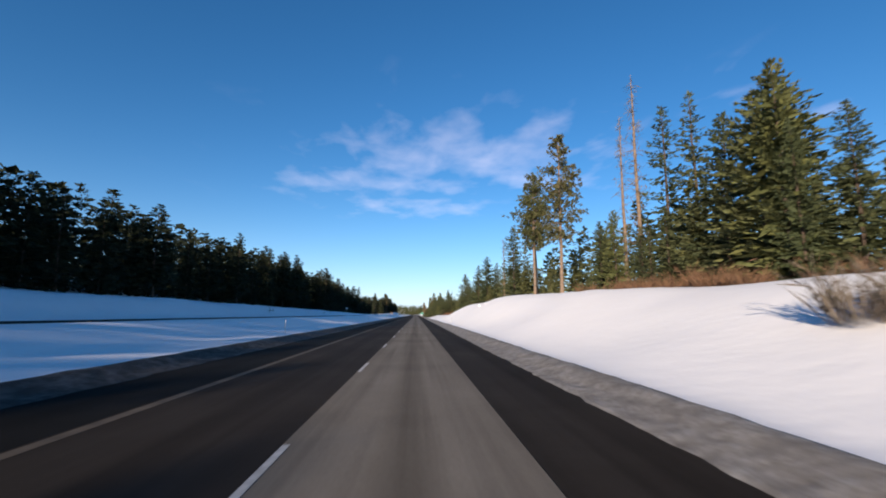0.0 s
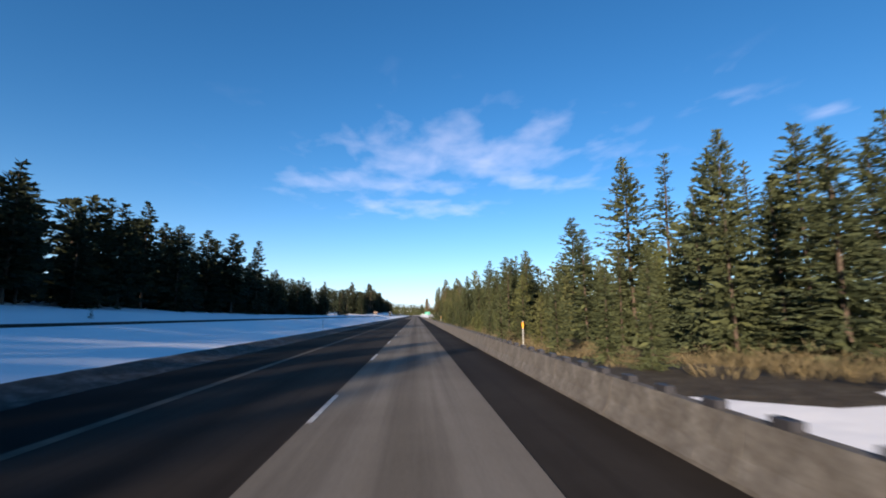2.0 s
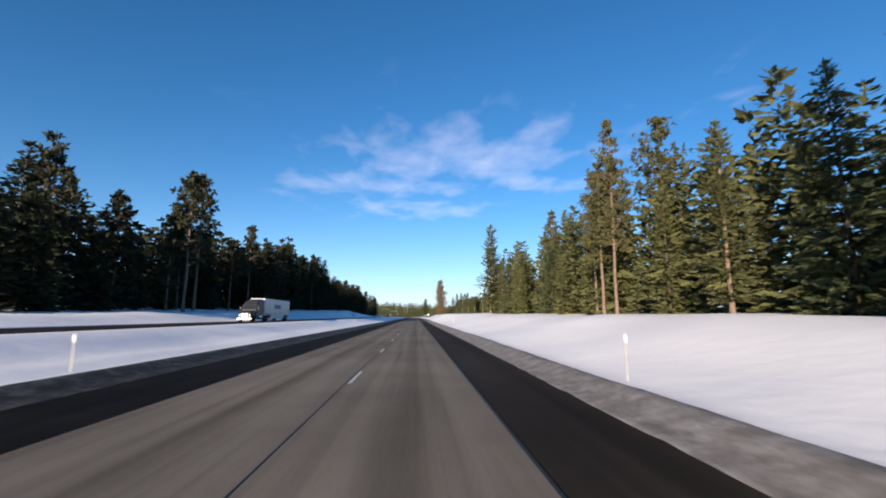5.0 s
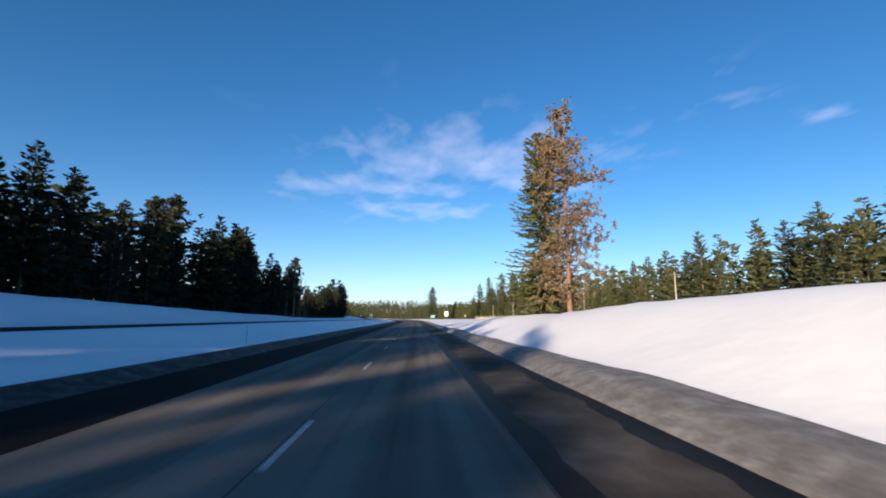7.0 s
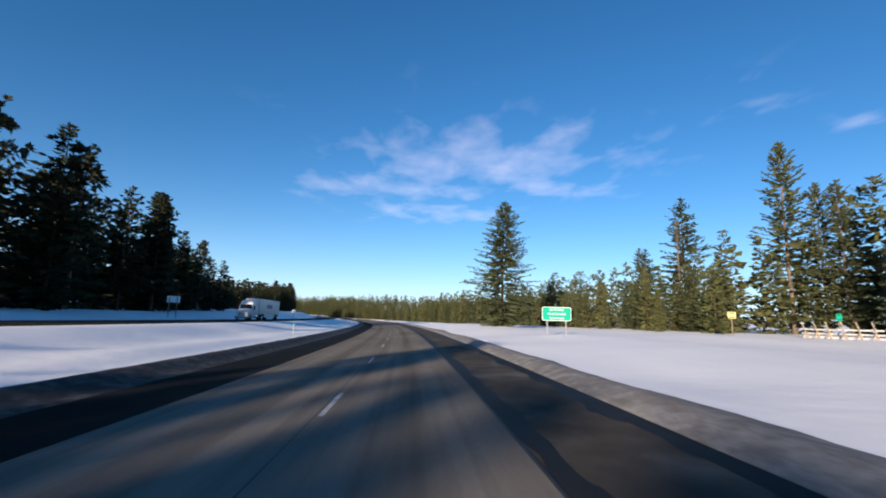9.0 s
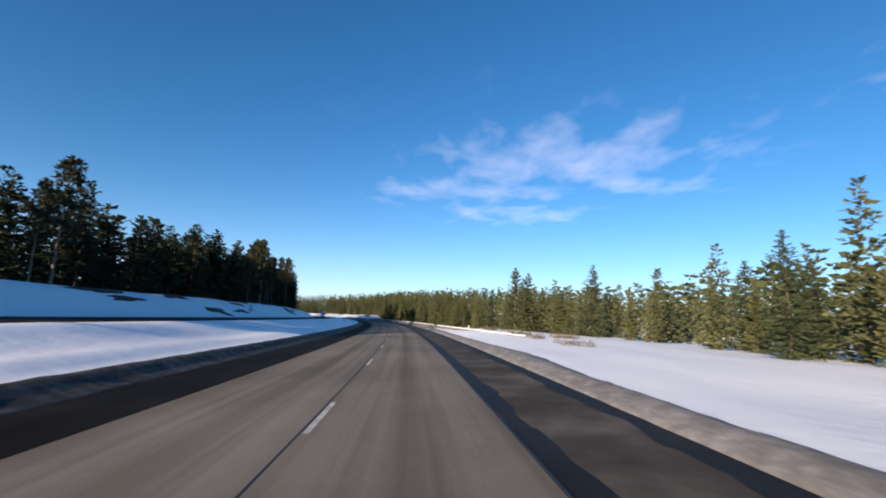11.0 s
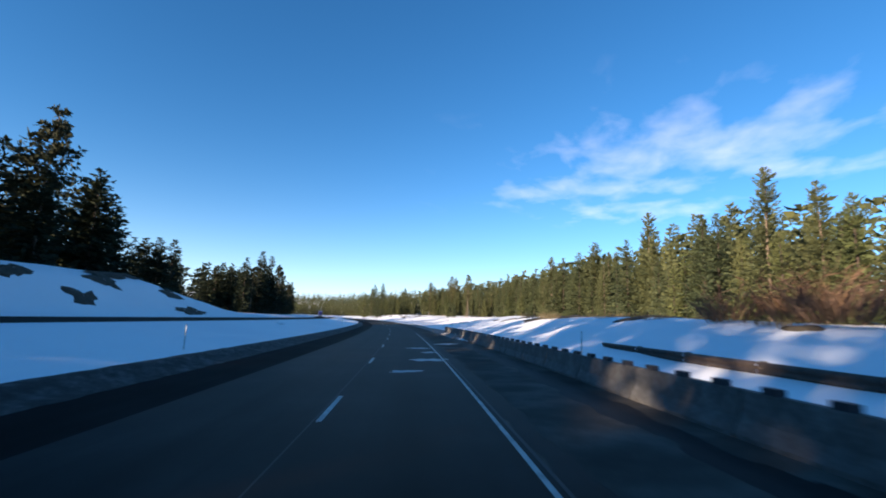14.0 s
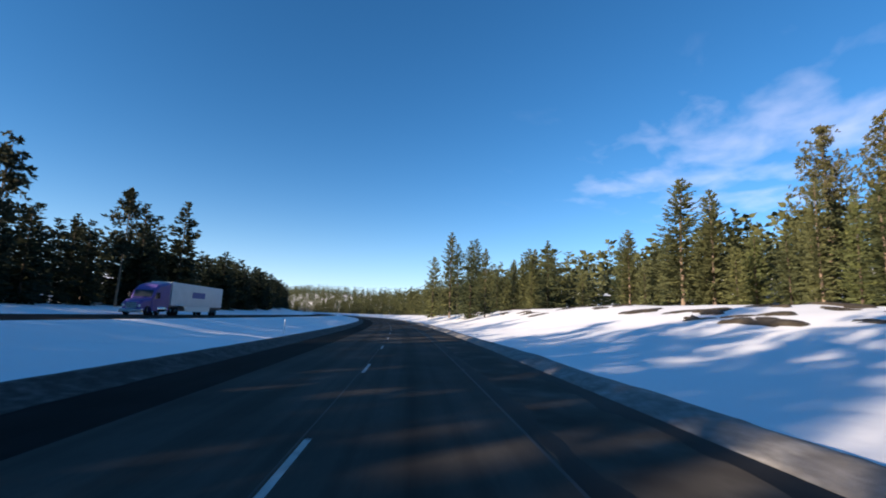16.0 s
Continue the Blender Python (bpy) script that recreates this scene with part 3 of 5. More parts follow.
def needle_tree(seed, h=18.0, r=3.2, low=0.03, whorls=28, per=9, power=0.8, full=0.15, fall=0.25, rise=0.5, gaps=0.08, step=0.27, twig=0.46, width=0.36, core=16, core_w=0.6):
    """A conifer bough by bough: each one carries rows of short needle twigs on both sides and at its tip."""
    rng = np.random.default_rng(seed)
    pts, rad = trunk_of(rng, h, h * 0.010)
    n = whorls * per
    f = np.clip(np.repeat(np.linspace(0, 1, whorls), per) + rng.normal(0, 0.4 / whorls, n), 0, 0.99)
    f = f[rng.random(n) > gaps]
    n = len(f)
    az = rng.uniform(0, 2 * np.pi, n)
    keys = rng.uniform(0.88, 1.12, 11)

    def outline(g):
        q = (1 - g) ** power * (1 - full) + full * np.sqrt(np.clip(1 - g ** 2.2, 0, 1))
        return q * np.clip((1.02 - g) / 0.12, 0, 1) ** 0.5 * np.clip(0.6 + g * 4, 0, 1) * np.interp(g, np.linspace(0, 1, 11), keys)

    lump = 1 + 0.22 * np.sin(3 * az + seed) * np.sin(9 * f + seed) + 0.15 * np.sin(2 * az + 17 * f)
    L = r * outline(f) * rng.uniform(0.66, 1.12, n) * lump + 0.14
    z = h * (low + (1 - low) * f)
    el = rise * f - fall * (1 - f) + rng.normal(0, 0.10, n)
    d = np.stack([np.cos(az) * np.cos(el), np.sin(az) * np.cos(el), np.sin(el)], -1)
    c = np.stack([np.interp(z, pts[:, 2], pts[:, 0]), np.interp(z, pts[:, 2], pts[:, 1]), z], -1)
    num = np.ceil(L / step).astype(int)
    out = []
    for side in (-1, 1):
        i = np.repeat(np.arange(n), num)
        k = np.concatenate([np.arange(m) for m in num])
        g = 0.12 + 0.88 * (k + rng.uniform(0.1, 0.9, len(k))) / num[i]
        turn = side * rng.uniform(0.35, 1.15, len(k)) * (1.15 - 0.5 * g)
        dd = np.stack([d[i, 0] * np.cos(turn) - d[i, 1] * np.sin(turn), d[i, 0] * np.sin(turn) + d[i, 1] * np.cos(turn), d[i, 2] + rng.normal(0.10, 0.28, len(k))], -1)
        ln = twig * rng.uniform(0.65, 1.3, len(k)) * np.clip(0.45 + 0.5 * L[i], 0.5, 1.0)
        o = c[i] + d[i] * (L[i] * g)[:, None]
        o[:, 2] -= 0.06 * L[i] * np.sin(np.pi * g)
        out.append(sprays(o, dd, ln, ln * width * rng.uniform(0.75, 1.3, len(k)), 0.2, rng))
    ln = twig * rng.uniform(0.7, 1.2, n)
    out.append(sprays(c + d * (L - 0.1)[:, None], d + rng.normal(0, 0.12, (n, 3)), ln, ln * width, 0.2, rng))
    m = 7
    zt = h * rng.uniform(0.93, 0.985, m)
    out.append(sprays(np.stack([np.full(m, pts[-1, 0]), np.full(m, pts[-1, 1]), zt], -1), np.column_stack([rng.normal(0, 0.3, (m, 2)), np.ones(m)]), np.full(m, 0.045 * h), np.full(m, 0.012 * h), 0.2, rng))
    # short inner boughs that close the view to the stem
    m = core * 10
    g = rng.uniform(0, 1, m) ** 1.25 * 0.95
    a, e = rng.uniform(0, 2 * np.pi, m), rng.normal(0.1, 0.35, m)
    zi = h * (low + (1 - low) * g)
    o = np.stack([np.interp(zi, pts[:, 2], pts[:, 0]), np.interp(zi, pts[:, 2], pts[:, 1]), zi], -1)
    di = np.stack([np.cos(a) * np.cos(e), np.sin(a) * np.cos(e), np.sin(e)], -1)
    li = r * core_w * outline(g) * rng.uniform(0.5, 1.0, m) + 0.1
    out.append(sprays(o + di * (0.15 * li)[:, None], di, li, np.minimum(li * 0.42, twig * 1.1), 0.2, rng))
    return tube(pts, rad), stack(out)


def pine(seed, h=26.0, r=2.6, low=0.42, limbs=46, tufts=7, size=1.15, twist=0.35):
    """A ponderosa: a long clear stem and an open crown of needle tufts on crooked limbs."""
    rng = np.random.default_rng(seed)
    pts, rad = trunk_of(rng, h, h * 0.0095, 0.03, 11)
    wood, leaf = [tube(pts, rad, 8)], []
    f = np.sort(rng.uniform(0, 1, limbs))
    for fi in f:
        z = h * (low + (0.985 - low) * fi)
        c = np.array([np.interp(z, pts[:, 2], pts[:, 0]), np.interp(z, pts[:, 2], pts[:, 1]), z])
        az = rng.uniform(0, 2 * np.pi)
        L = r * (0.55 + 0.6 * np.sin(np.pi * min(1, fi * 0.85 + 0.12))) * rng.uniform(0.55, 1.15) * (1 - 0.55 * fi ** 3)
        el = rng.normal(0.05 + 0.5 * fi, 0.22)
        d = np.array([math.cos(az) * math.cos(el), math.sin(az) * math.cos(el), math.sin(el)])
        p = np.stack([c, c + d * L * 0.5 - [0, 0, 0.06 * L], c + d * L + [0, 0, 0.08 * L]])
        wood.append(tube(p, [0.055 * h / 26, 0.035 * h / 26, 0.012], 4))
        k = max(3, int(tufts * L / r))
        g = rng.uniform(0.3, 1.05, k)[:, None]
        o = c + d * L * g + rng.normal(0, 0.16 * L, (k, 3))
        m = 11 if size < 0.95 else 8
        dd = rng.normal(0, 1, (k * m, 3)) + d * 0.5 + [0, 0, 0.35]
        ln = rng.uniform(0.55, 1.1, k * m) * size
        leaf.append(sprays(np.repeat(o, m, 0), dd, ln, ln * twist * rng.uniform(0.8, 1.3, k * m), 0.15, rng))
    return stack(wood), stack(leaf)


def snag(seed, h=20.0, r=1.3, limbs=70):
    """A dead or bare larch: stem and thin bare limbs only."""
    rng = np.random.default_rng(seed)
    pts, rad = trunk_of(rng, h, h * 0.010, 0.02)
    stem, tw = tube(pts, rad), []
    for fi in rng.uniform(0.1, 1, limbs):
        z = h * (0.12 + 0.86 * fi)
        c = np.array([np.interp(z, pts[:, 2], pts[:, 0]), np.interp(z, pts[:, 2], pts[:, 1]), z])
        az, L = rng.uniform(0, 2 * np.pi), r * (1.1 - 0.8 * fi) * rng.uniform(0.4, 1.2)
        d = np.array([math.cos(az), math.sin(az), rng.normal(0.05, 0.2)])
        tw.append(tube([c, c + d * L * 0.5, c + d * L + [0, 0, 0.15 * L]], [0.03, 0.02, 0.008], 3))
        m = 4
        o = c + d * L * rng.uniform(0.3, 1, (m, 1))
        dd = rng.normal(0, 1, (m, 3))
        tw.append(sprays(o, dd, np.full(m, 0.5 * r), np.full(m, 0.05 * r), 0.1, rng))
    return stem, stack(tw)


def bush(seed, h=1.8, r=1.5, stems=150):
    """A leafless willow thicket: many thin upright twigs."""
    rng = np.random.default_rng(seed)
    a, q = rng.uniform(0, 2 * np.pi, stems), np.sqrt(rng.random(stems)) * r * 0.75
    o = np.stack([np.cos(a) * q, np.sin(a) * q, np.zeros(stems) - 0.1], -1)
    d = np.stack([np.cos(a) * 0.35 + rng.normal(0, 0.2, stems), np.sin(a) * 0.35 + rng.normal(0, 0.2, stems), np.ones(stems)], -1)
    ln = h * rng.uniform(0.5, 1.1, stems)
    one = sprays(o, d, ln, np.full(stems, 0.022), 0.1, rng)
    g = rng.uniform(0.3, 0.8, (stems, 1))
    two = sprays(o + d * ln[:, None] * g, d + rng.normal(0, 0.5, (stems, 3)), ln * 0.45, np.full(stems, 0.02), 0.1, rng)
    return stack([one, two])


KINDS = {
    "fir": [(*needle_tree(11 + k, 18, 3.7 + 0.3 * (k % 3), 0.02, 31, 10, 0.72 + 0.08 * (k % 3), 0.10 + 0.06 * (k % 4), 0.22, 0.45, 0.08, 0.25, 0.48, 0.36, 22, 0.7), BARK, FIR) for k in range(7)],
    "great": [(*needle_tree(29, 25, 5.6, 0.03, 40, 13, 0.6, 0.38, 0.2, 0.5, 0.05, 0.27, 0.5, 0.36, 34, 0.75), BARK, FIR)],
    "bushy": [(*needle_tree(31 + k, 14, 3.0 + 0.25 * (k % 3), 0.04, 22, 8, 0.75, 0.20 + 0.10 * (k % 3), -0.05, 0.8, 0.08, 0.25, 0.46, 0.38, 18, 0.7), BARK, YOUNG) for k in range(6)],
    "slim": [(*needle_tree(51 + k, 19, 2.6, 0.06, 30, 7, 0.75, 0.12, 0.3, 0.4, 0.1, 0.26, 0.46, 0.36, 18, 0.7), BARK, FIR) for k in range(4)],
    "pine": [(*pine(71 + k, 26, 2.7 + 0.3 * (k % 2), 0.34 + 0.06 * (k % 3), 96, 14, 0.47, 0.38), PALE_BARK, PINE) for k in range(5)],
    "full": [(*needle_tree(81 + k, 22, 3.3, 0.08, 32, 9, 0.55 + 0.08 * k, 0.45, 0.0, 0.75, 0.10, 0.25, 0.5, 0.40, 22, 0.7), PALE_BARK, FOREST) for k in range(4)],
    "rust": [(*pine(91, 26, 4.5, 0.05, 105, 22, 0.46, 0.34), RED_BARK, RUST)],
    "green": [(*needle_tree(93, 25, 4.0, 0.02, 48, 14, 0.25, 0.85, 0.1, 0.5, 0.05, 0.24, 0.46, 0.38, 44, 0.8), PALE_BARK, YOUNG)],
    "snag": [(*snag(95 + k), PALE_BARK, GREYTWIG) for k in range(2)],
    "sapling": [(*needle_tree(61 + k, 5, 1.3, 0.02, 14, 7, 0.8, 0.1, 0.0, 0.6, 0.1, 0.16, 0.26, 0.36, 8, 0.6), BARK, FIR) for k in range(2)],
    "far_fir": [(*needle_tree(111 + k, 18, 3.3 + 0.3 * (k % 3), (0.02, 0.05, 0.18)[k % 3], 23, 8, 0.78 + 0.08 * (k % 3), 0.08 * (k % 4), 0.25, 0.45, 0.05, 0.48, 0.74, 0.5, 18, 0.9), BARK, SHADED_FIR) for k in range(6)],
    "far_pine": [(*pine(131 + k, 22, 2.7, 0.25 + 0.06 * k, 64, 5, 0.96, 0.44), PALE_BARK, SHADED_PINE) for k in range(4)],
}
HEIGHT = {"fir": 18, "great": 25, "bushy": 14, "slim": 19, "pine": 26, "full": 22, "rust": 26, "green": 25, "snag": 20, "sapling": 5, "far_fir": 18, "far_pine": 22}
NAMES = {"great": ("great_fir", "broad lone green fir standing in open snow", "tree"), "fir": ("fir_tree", "dense dark green fir with boughs to the snow", "tree"), "bushy": ("young_pine", "bushy yellow-green young pine on snowy ground", "tree"),
         "slim": ("slender_fir", "slender dark green fir in the forest edge", "tree"), "pine": ("tall_pine", "tall pine with a clear stem and open crown", "tree"),
         "full": ("pine_tree", "full olive-green pine in the forest edge", "tree"), "rust": ("rust_pine", "large dying pine with sparse rust-brown needles", "tree"), "green": ("roadside_pine", "tall dense green pine beside a dying one", "tree"),
         "snag": ("bare_larch", "bare grey larch with thin leafless limbs", "tree"), "sapling": ("fir_sapling", "small green fir sapling in the snow", "tree"),
         "far_fir": ("dark_fir", "fir in the forest across the median, needles coloured as shaded", "tree"), "far_pine": ("dark_pine", "open-crowned pine in the forest edge, shade put into its colour", "tree")}
MODELS = {}
for kind, made in KINDS.items():
    MODELS[kind] = [(mesh_of("trunk", *tr, bark, True), mesh_of("crown", *cr, leaf)) for tr, cr, bark, leaf in made]


def tree(kind, s, u, h, spin=0.0, which=0, wide=1.0, label=""):
    name, lab, cat = NAMES[kind]
    k = h / HEIGHT[kind]
    p = at(s, u, ground_z(s, u) - 0.15)
    top = new(name)
    top.empty_display_size = 0.5
    top.matrix_basis = Matrix.Translation(p) @ Matrix.Rotation(spin, 4, "Z") @ Matrix.Diagonal((k * wide, k * wide, k, 1))
    tr, cr = MODELS[kind][which % len(MODELS[kind])]
    part("trunk", tr, top)
    part("crown", cr, top)
    return tagged(top, label or lab, cat, group="roadside " + name.replace("_", " ") + "s")

# ---- forest edges ----
# (from, to, nearest offset of the trees, typical height, mix of kinds)
RIGHT_EDGE_NEAR = ((-60, 60, 26, 11.5, "ffbbs"), (60, 165, 27, 14, "ffsbbn"), (165, 290, 24, 13, "fbfsb"), (290, 420, 17, 12.5, "ffsfb"), (420, 560, 15, 12, "bbflfs"), (560, 590, 26, 11, "bbl"), (590, 660, 24, 19, "bpflb"),
    (660, 850, 27, 21, "fplbl"), (850, 960, 40, 14, "fbl"), (960, 1160, 70, 19, "fbbl"), (1160, 1300, 60, 21, "fbbl"), (1300, 1420, 44, 14, "fbbf"))
RIGHT_EDGE_FAR = ((1420, 1540, 26, 14, "bbff"), (1540, 1640, 26, 9.5, "bflb"), (1640, 1665, 22, 8, "bbbb"), (1665, 1700, 21, 14, "bbbbl"), (1700, 1830, 21, 13, "bbblbf"), (1830, 1880, 21, 11, "bbblb"),
    (1880, 1990, 34, 12, "bffbl"), (1990, 2035, 54, 19, "fblf"), (2035, 2190, 71, 21, "flbf"), (2190, 2235, 66, 13, "fblf"), (2235, 2310, 58, 18, "lbf"), (2310, 2440, 36, 19, "fbfb"))
RIGHT_EDGE = RIGHT_EDGE_NEAR + RIGHT_EDGE_FAR
LEFT_EDGE_NEAR = ((-235, 60, 52, 19.5, "ffff"), (60, 135, 52, 17, "ffff"), (135, 200, 52, 18.5, "ffff"), (200, 330, 54, 19.5, "ffff"), (330, 430, 57, 21, "fff"), (420, 560, 60, 17, "ffff"),
    (560, 740, 90, 11, "ffff"), (740, 830, 54, 19, "fpff"), (830, 870, 51, 22, "fpff"), (870, 915, 51, 25, "fppf"), (915, 950, 51, 25, "ffpf"), (950, 1010, 52, 18.5, "ffpf"), (1010, 1075, 52, 20.5, "ffpf"),
    (1075, 1130, 52, 22, "fppf"), (1130, 1160, 52, 18, "fppf"), (1160, 1240, 56, 11, "fpp"))
LEFT_EDGE_FAR = ((1240, 1290, 51, 15, "fppff"), (1290, 1345, 50, 21, "fppff"), (1345, 1390, 52, 16, "fpf"), (1390, 1500, 62, 11, "ffpf"), (1500, 1580, 52, 15, "ffpff"), (1580, 1625, 52, 15.5, "ffpff"),
    (1625, 1760, 50, 18.5, "fpff"), (1760, 1905, 51, 19.5, "fpfff"), (1905, 1960, 51, 15.5, "fpff"), (1960, 2020, 53, 19, "ffpf"), (2020, 2056, 53, 13.5, "fff"), (2056, 2090, 68, 9, "fff"),
    (2090, 2105, 54, 14, "fff"), (2105, 2160, 52, 17.5, "ffpf"), (2160, 2200, 52, 18, "ffff"), (2200, 2440, 53, 15, "ffff"))
LEFT_EDGE = LEFT_EDGE_NEAR + LEFT_EDGE_FAR
LETTER = {"f": "fir", "b": "bushy", "s": "slim", "p": "pine", "l": "full", "n": "snag"}
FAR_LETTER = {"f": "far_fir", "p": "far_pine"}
rng_edge = random.Random(7)
# stretches kept free for single trees and things: (s0, s1, u0, u1)
CLEAR = ((1000, 1290, 0, 58), (985, 1040, 0, 40), (1290, 1345, 10, 34), (75, 112, 20, 36))


def edge(table, letters, sign, pitch, spread):
    for s0, s1, u0, h, mix in table:
        s = s0
        while s < s1:
            k = letters[rng_edge.choice(mix)]
            u = sign * (u0 + rng_edge.random() ** 1.5 * spread)
            hh = h * (rng_edge.uniform(0.6, 1.1) if sign > 0 else rng_edge.uniform(0.78, 1.22)) * {"pine": 1.25, "far_pine": 1.1, "full": 1.1, "bushy": 0.8}.get(k, 1.0)
            if (sign > 0 or s > -20) and not any(a < s < b and c < u < d for a, b, c, d in CLEAR):
                tree(k, s, u, hh, rng_edge.uniform(0, 6.28), rng_edge.randrange(9), rng_edge.uniform(0.78, 1.2) if sign > 0 else rng_edge.uniform(0.9, 1.35))
            s += pitch * rng_edge.uniform(0.5, 1.5)


# single trees that stand out: (kind, s, u, height of the top, model)
SINGLE_A = (("pine", 85, 28, 38, 0), ("pine", 104, 27.6, 36, 1), ("pine", 107, 29, 33, 2), ("snag", 58, 30, 35.7, 0), ("snag", 62, 30, 31.5, 1), ("bushy", 31, 27.5, 20, 1), ("bushy", 35, 29, 20.7, 2), ("full", 38, 34, 26, 0), ("slim", 45, 30, 26.3, 0), ("slim", 51, 30, 27.6, 2),
            ("fir", 43, 32, 23, 3), ("fir", 48, 28, 14, 1), ("fir", 54, 28, 13, 4), ("bushy", 66, 28, 14, 0), ("fir", 26, 28, 16, 5), ("pine", 566, 12.5, 9, 0), ("pine", 571, 14, 9.5, 1), ("pine", 578, 13.5, 9, 2), ("full", 586, 15, 9.5, 0), ("pine", 562, 11.5, 7.5, 3), ("fir", 127, 28, 27, 2), ("snag", 152, 30, 28, 1))
SINGLE_B = (("fir", 181.0, 25, 21.6, 0), ("slim", 176.8, 28, 21.0, 1), ("fir", 170.5, 27, 23.9, 2), ("bushy", 194.5, 27, 17.4, 3), ("fir", 166.2, 30, 21.0, 4), ("fir", 239.8, 26, 23.2, 5), ("slim", 245.2, 25, 16.5, 6),
            ("bushy", 256.5, 26, 13.0, 0), ("bushy", 263.8, 26, 14.2, 1), ("fir", 229.2, 26, 19.7, 2), ("fir", 238.8, 30, 15.6, 3), ("fir", 322.2, 23, 19.3, 4), ("slim", 318.2, 25, 18.4, 5), ("fir", 308.8, 23, 15.3, 6),
            ("slim", 308.8, 26, 14.2, 0), ("fir", 300.5, 23, 13.7, 1), ("slim", 294.5, 22, 11.8, 2), ("fir", 343.0, 24, 17.0, 3), ("fir", 410.0, 22, 18.3, 4), ("bushy", 444.2, 22, 18.6, 5), ("slim", 369.5, 21, 14.5, 6),
            ("fir", 363.2, 21, 12.9, 0))
SINGLE_B2 = (("fir", 360.8, 21, 14.4, 1), ("fir", 373.8, 21, 12.3, 2), ("bushy", 378.2, 20, 10.7, 3), ("fir", 440.5, 19, 16.2, 4), ("slim", 445.8, 18, 12.9, 5), ("snag", 436.0, 22, 16.2, 6), ("full", 436.8, 24, 12.3, 0),
            ("bushy", 460.0, 20, 10.7, 1), ("fir", 436.5, 20, 9.1, 2), ("full", 510.0, 18, 13.9, 3), ("fir", 500.0, 19, 11.6, 4), ("fir", 515.2, 18, 12.6, 5), ("bushy", 531.2, 18, 11.4, 6), ("bushy", 502.5, 18, 8.7, 0),
            ("fir", 500.8, 22, 8.6, 1), ("fir", 592.5, 22, 17.3, 2), ("full", 616.0, 24, 21.3, 3), ("full", 577.2, 24, 17.4, 4), ("bushy", 568.2, 20, 12.7, 5), ("full", 569.2, 24, 14.8, 6), ("bushy", 577.0, 20, 12.6, 0))
SINGLE_B3 = (("fir", 1688.8, 26, 13.0, 1), ("fir", 1683.8, 27, 12.0, 2), ("bushy", 1682.0, 28, 10.9, 3), ("bushy", 1687.0, 27, 12.0, 4), ("bushy", 1704.2, 28, 14.6, 5), ("full", 1726.8, 30, 16.8, 6), ("fir", 1670.0, 24, 7.0, 0),
            ("fir", 1666.8, 24, 8.6, 1), ("full", 1742.5, 24, 14.0, 2), ("fir", 1732.2, 21, 11.4, 3), ("bushy", 1765.0, 26, 15.8, 4), ("bushy", 1750.8, 24, 11.3, 5), ("bushy", 1736.8, 22, 8.8, 6), ("fir", 1805.2, 23, 13.9, 0),
            ("bushy", 1807.5, 22, 10.7, 1), ("bushy", 1812.5, 22, 10.2, 2), ("full", 1820.5, 24, 13.0, 3), ("bushy", 1828.0, 24, 13.0, 4), ("bushy", 1802.5, 22, 11.8, 5), ("fir", 1896.0, 26, 18.4, 6), ("pine", 1891.2, 28, 18.4, 0),
            ("bushy", 1880.5, 26, 13.2, 1), ("bushy", 1875.0, 25, 11.2, 2))
SINGLE_B4 = (("full", 1871.8, 25, 12.3, 3), ("bushy", 1884.0, 26, 13.3, 4), ("full", 1962.8, 36, 19.0, 5), ("full", 1957.0, 36, 15.8, 6), ("fir", 1975.0, 38, 17.0, 0), ("full", 2026, 62, 31.0, 1), ("full", 1991.2, 50, 21.6, 2),
            ("bushy", 1952.2, 34, 13.2, 3), ("full", 2077.5, 75, 33.0, 4), ("fir", 2048, 66, 21.2, 5), ("full", 2058.8, 68, 23.3, 6), ("fir", 2100, 70, 26.2, 0), ("pine", 2174, 52, 29.0, 1), ("fir", 2084, 72, 30.0, 2),
            ("fir", 2089, 74, 27.2, 3), ("full", 2108, 72, 31.3, 4), ("fir", 2097, 72, 29.6, 5), ("full", 2118, 72, 25.7, 1), ("full", 2125, 75, 27.8, 2), ("fir", 2136, 75, 26.5, 1), ("fir", 2145, 75, 25.2, 2), ("slim", 2152, 75, 27.6, 3), ("fir", 2158, 75, 28.7, 4), ("full", 2163, 75, 26.6, 0), ("full", 2177.5, 75, 23.6, 1), ("slim", 2184, 75, 23.7, 2), ("full", 2205, 75, 22.0, 2), ("fir", 2217, 75, 25.4, 3), ("full", 2224, 75, 26.3, 0), ("full", 2325.8, 16, 27.4, 6), ("fir", 2300.8, 17, 21.0, 0), ("bushy", 2356.2, 15, 23.8, 1), ("full", 2289.5, 18, 17.3, 2),
            ("fir", 2318.5, 46, 16.6, 3), ("full", 2351.5, 44, 23.9, 4), ("bushy", 2302.2, 46, 15.2, 5), ("full", 2347.5, 50, 26.8, 6), ("full", 2296, 55, 25.0, 0), ("full", 2277, 55, 31.7, 1), ("full", 2271, 57, 28.0, 2), ("fir", 2274, 58, 22.9, 2),
            ("pine", 2257, 66, 36.0, 3), ("pine", 2248, 66, 34.0, 4), ("full", 2242.8, 58, 20.5, 5), ("fir", 2222, 55, 15.6, 4), ("fir", 2202, 48, 9.3, 1), ("fir", 2209.5, 54, 13.3, 2), ("full", 2203, 60, 21.7, 0), ("bushy", 2232, 56, 15.0, 2), ("bushy", 2262, 54, 15.5, 1), ("bushy", 2285, 52, 16.0, 3))
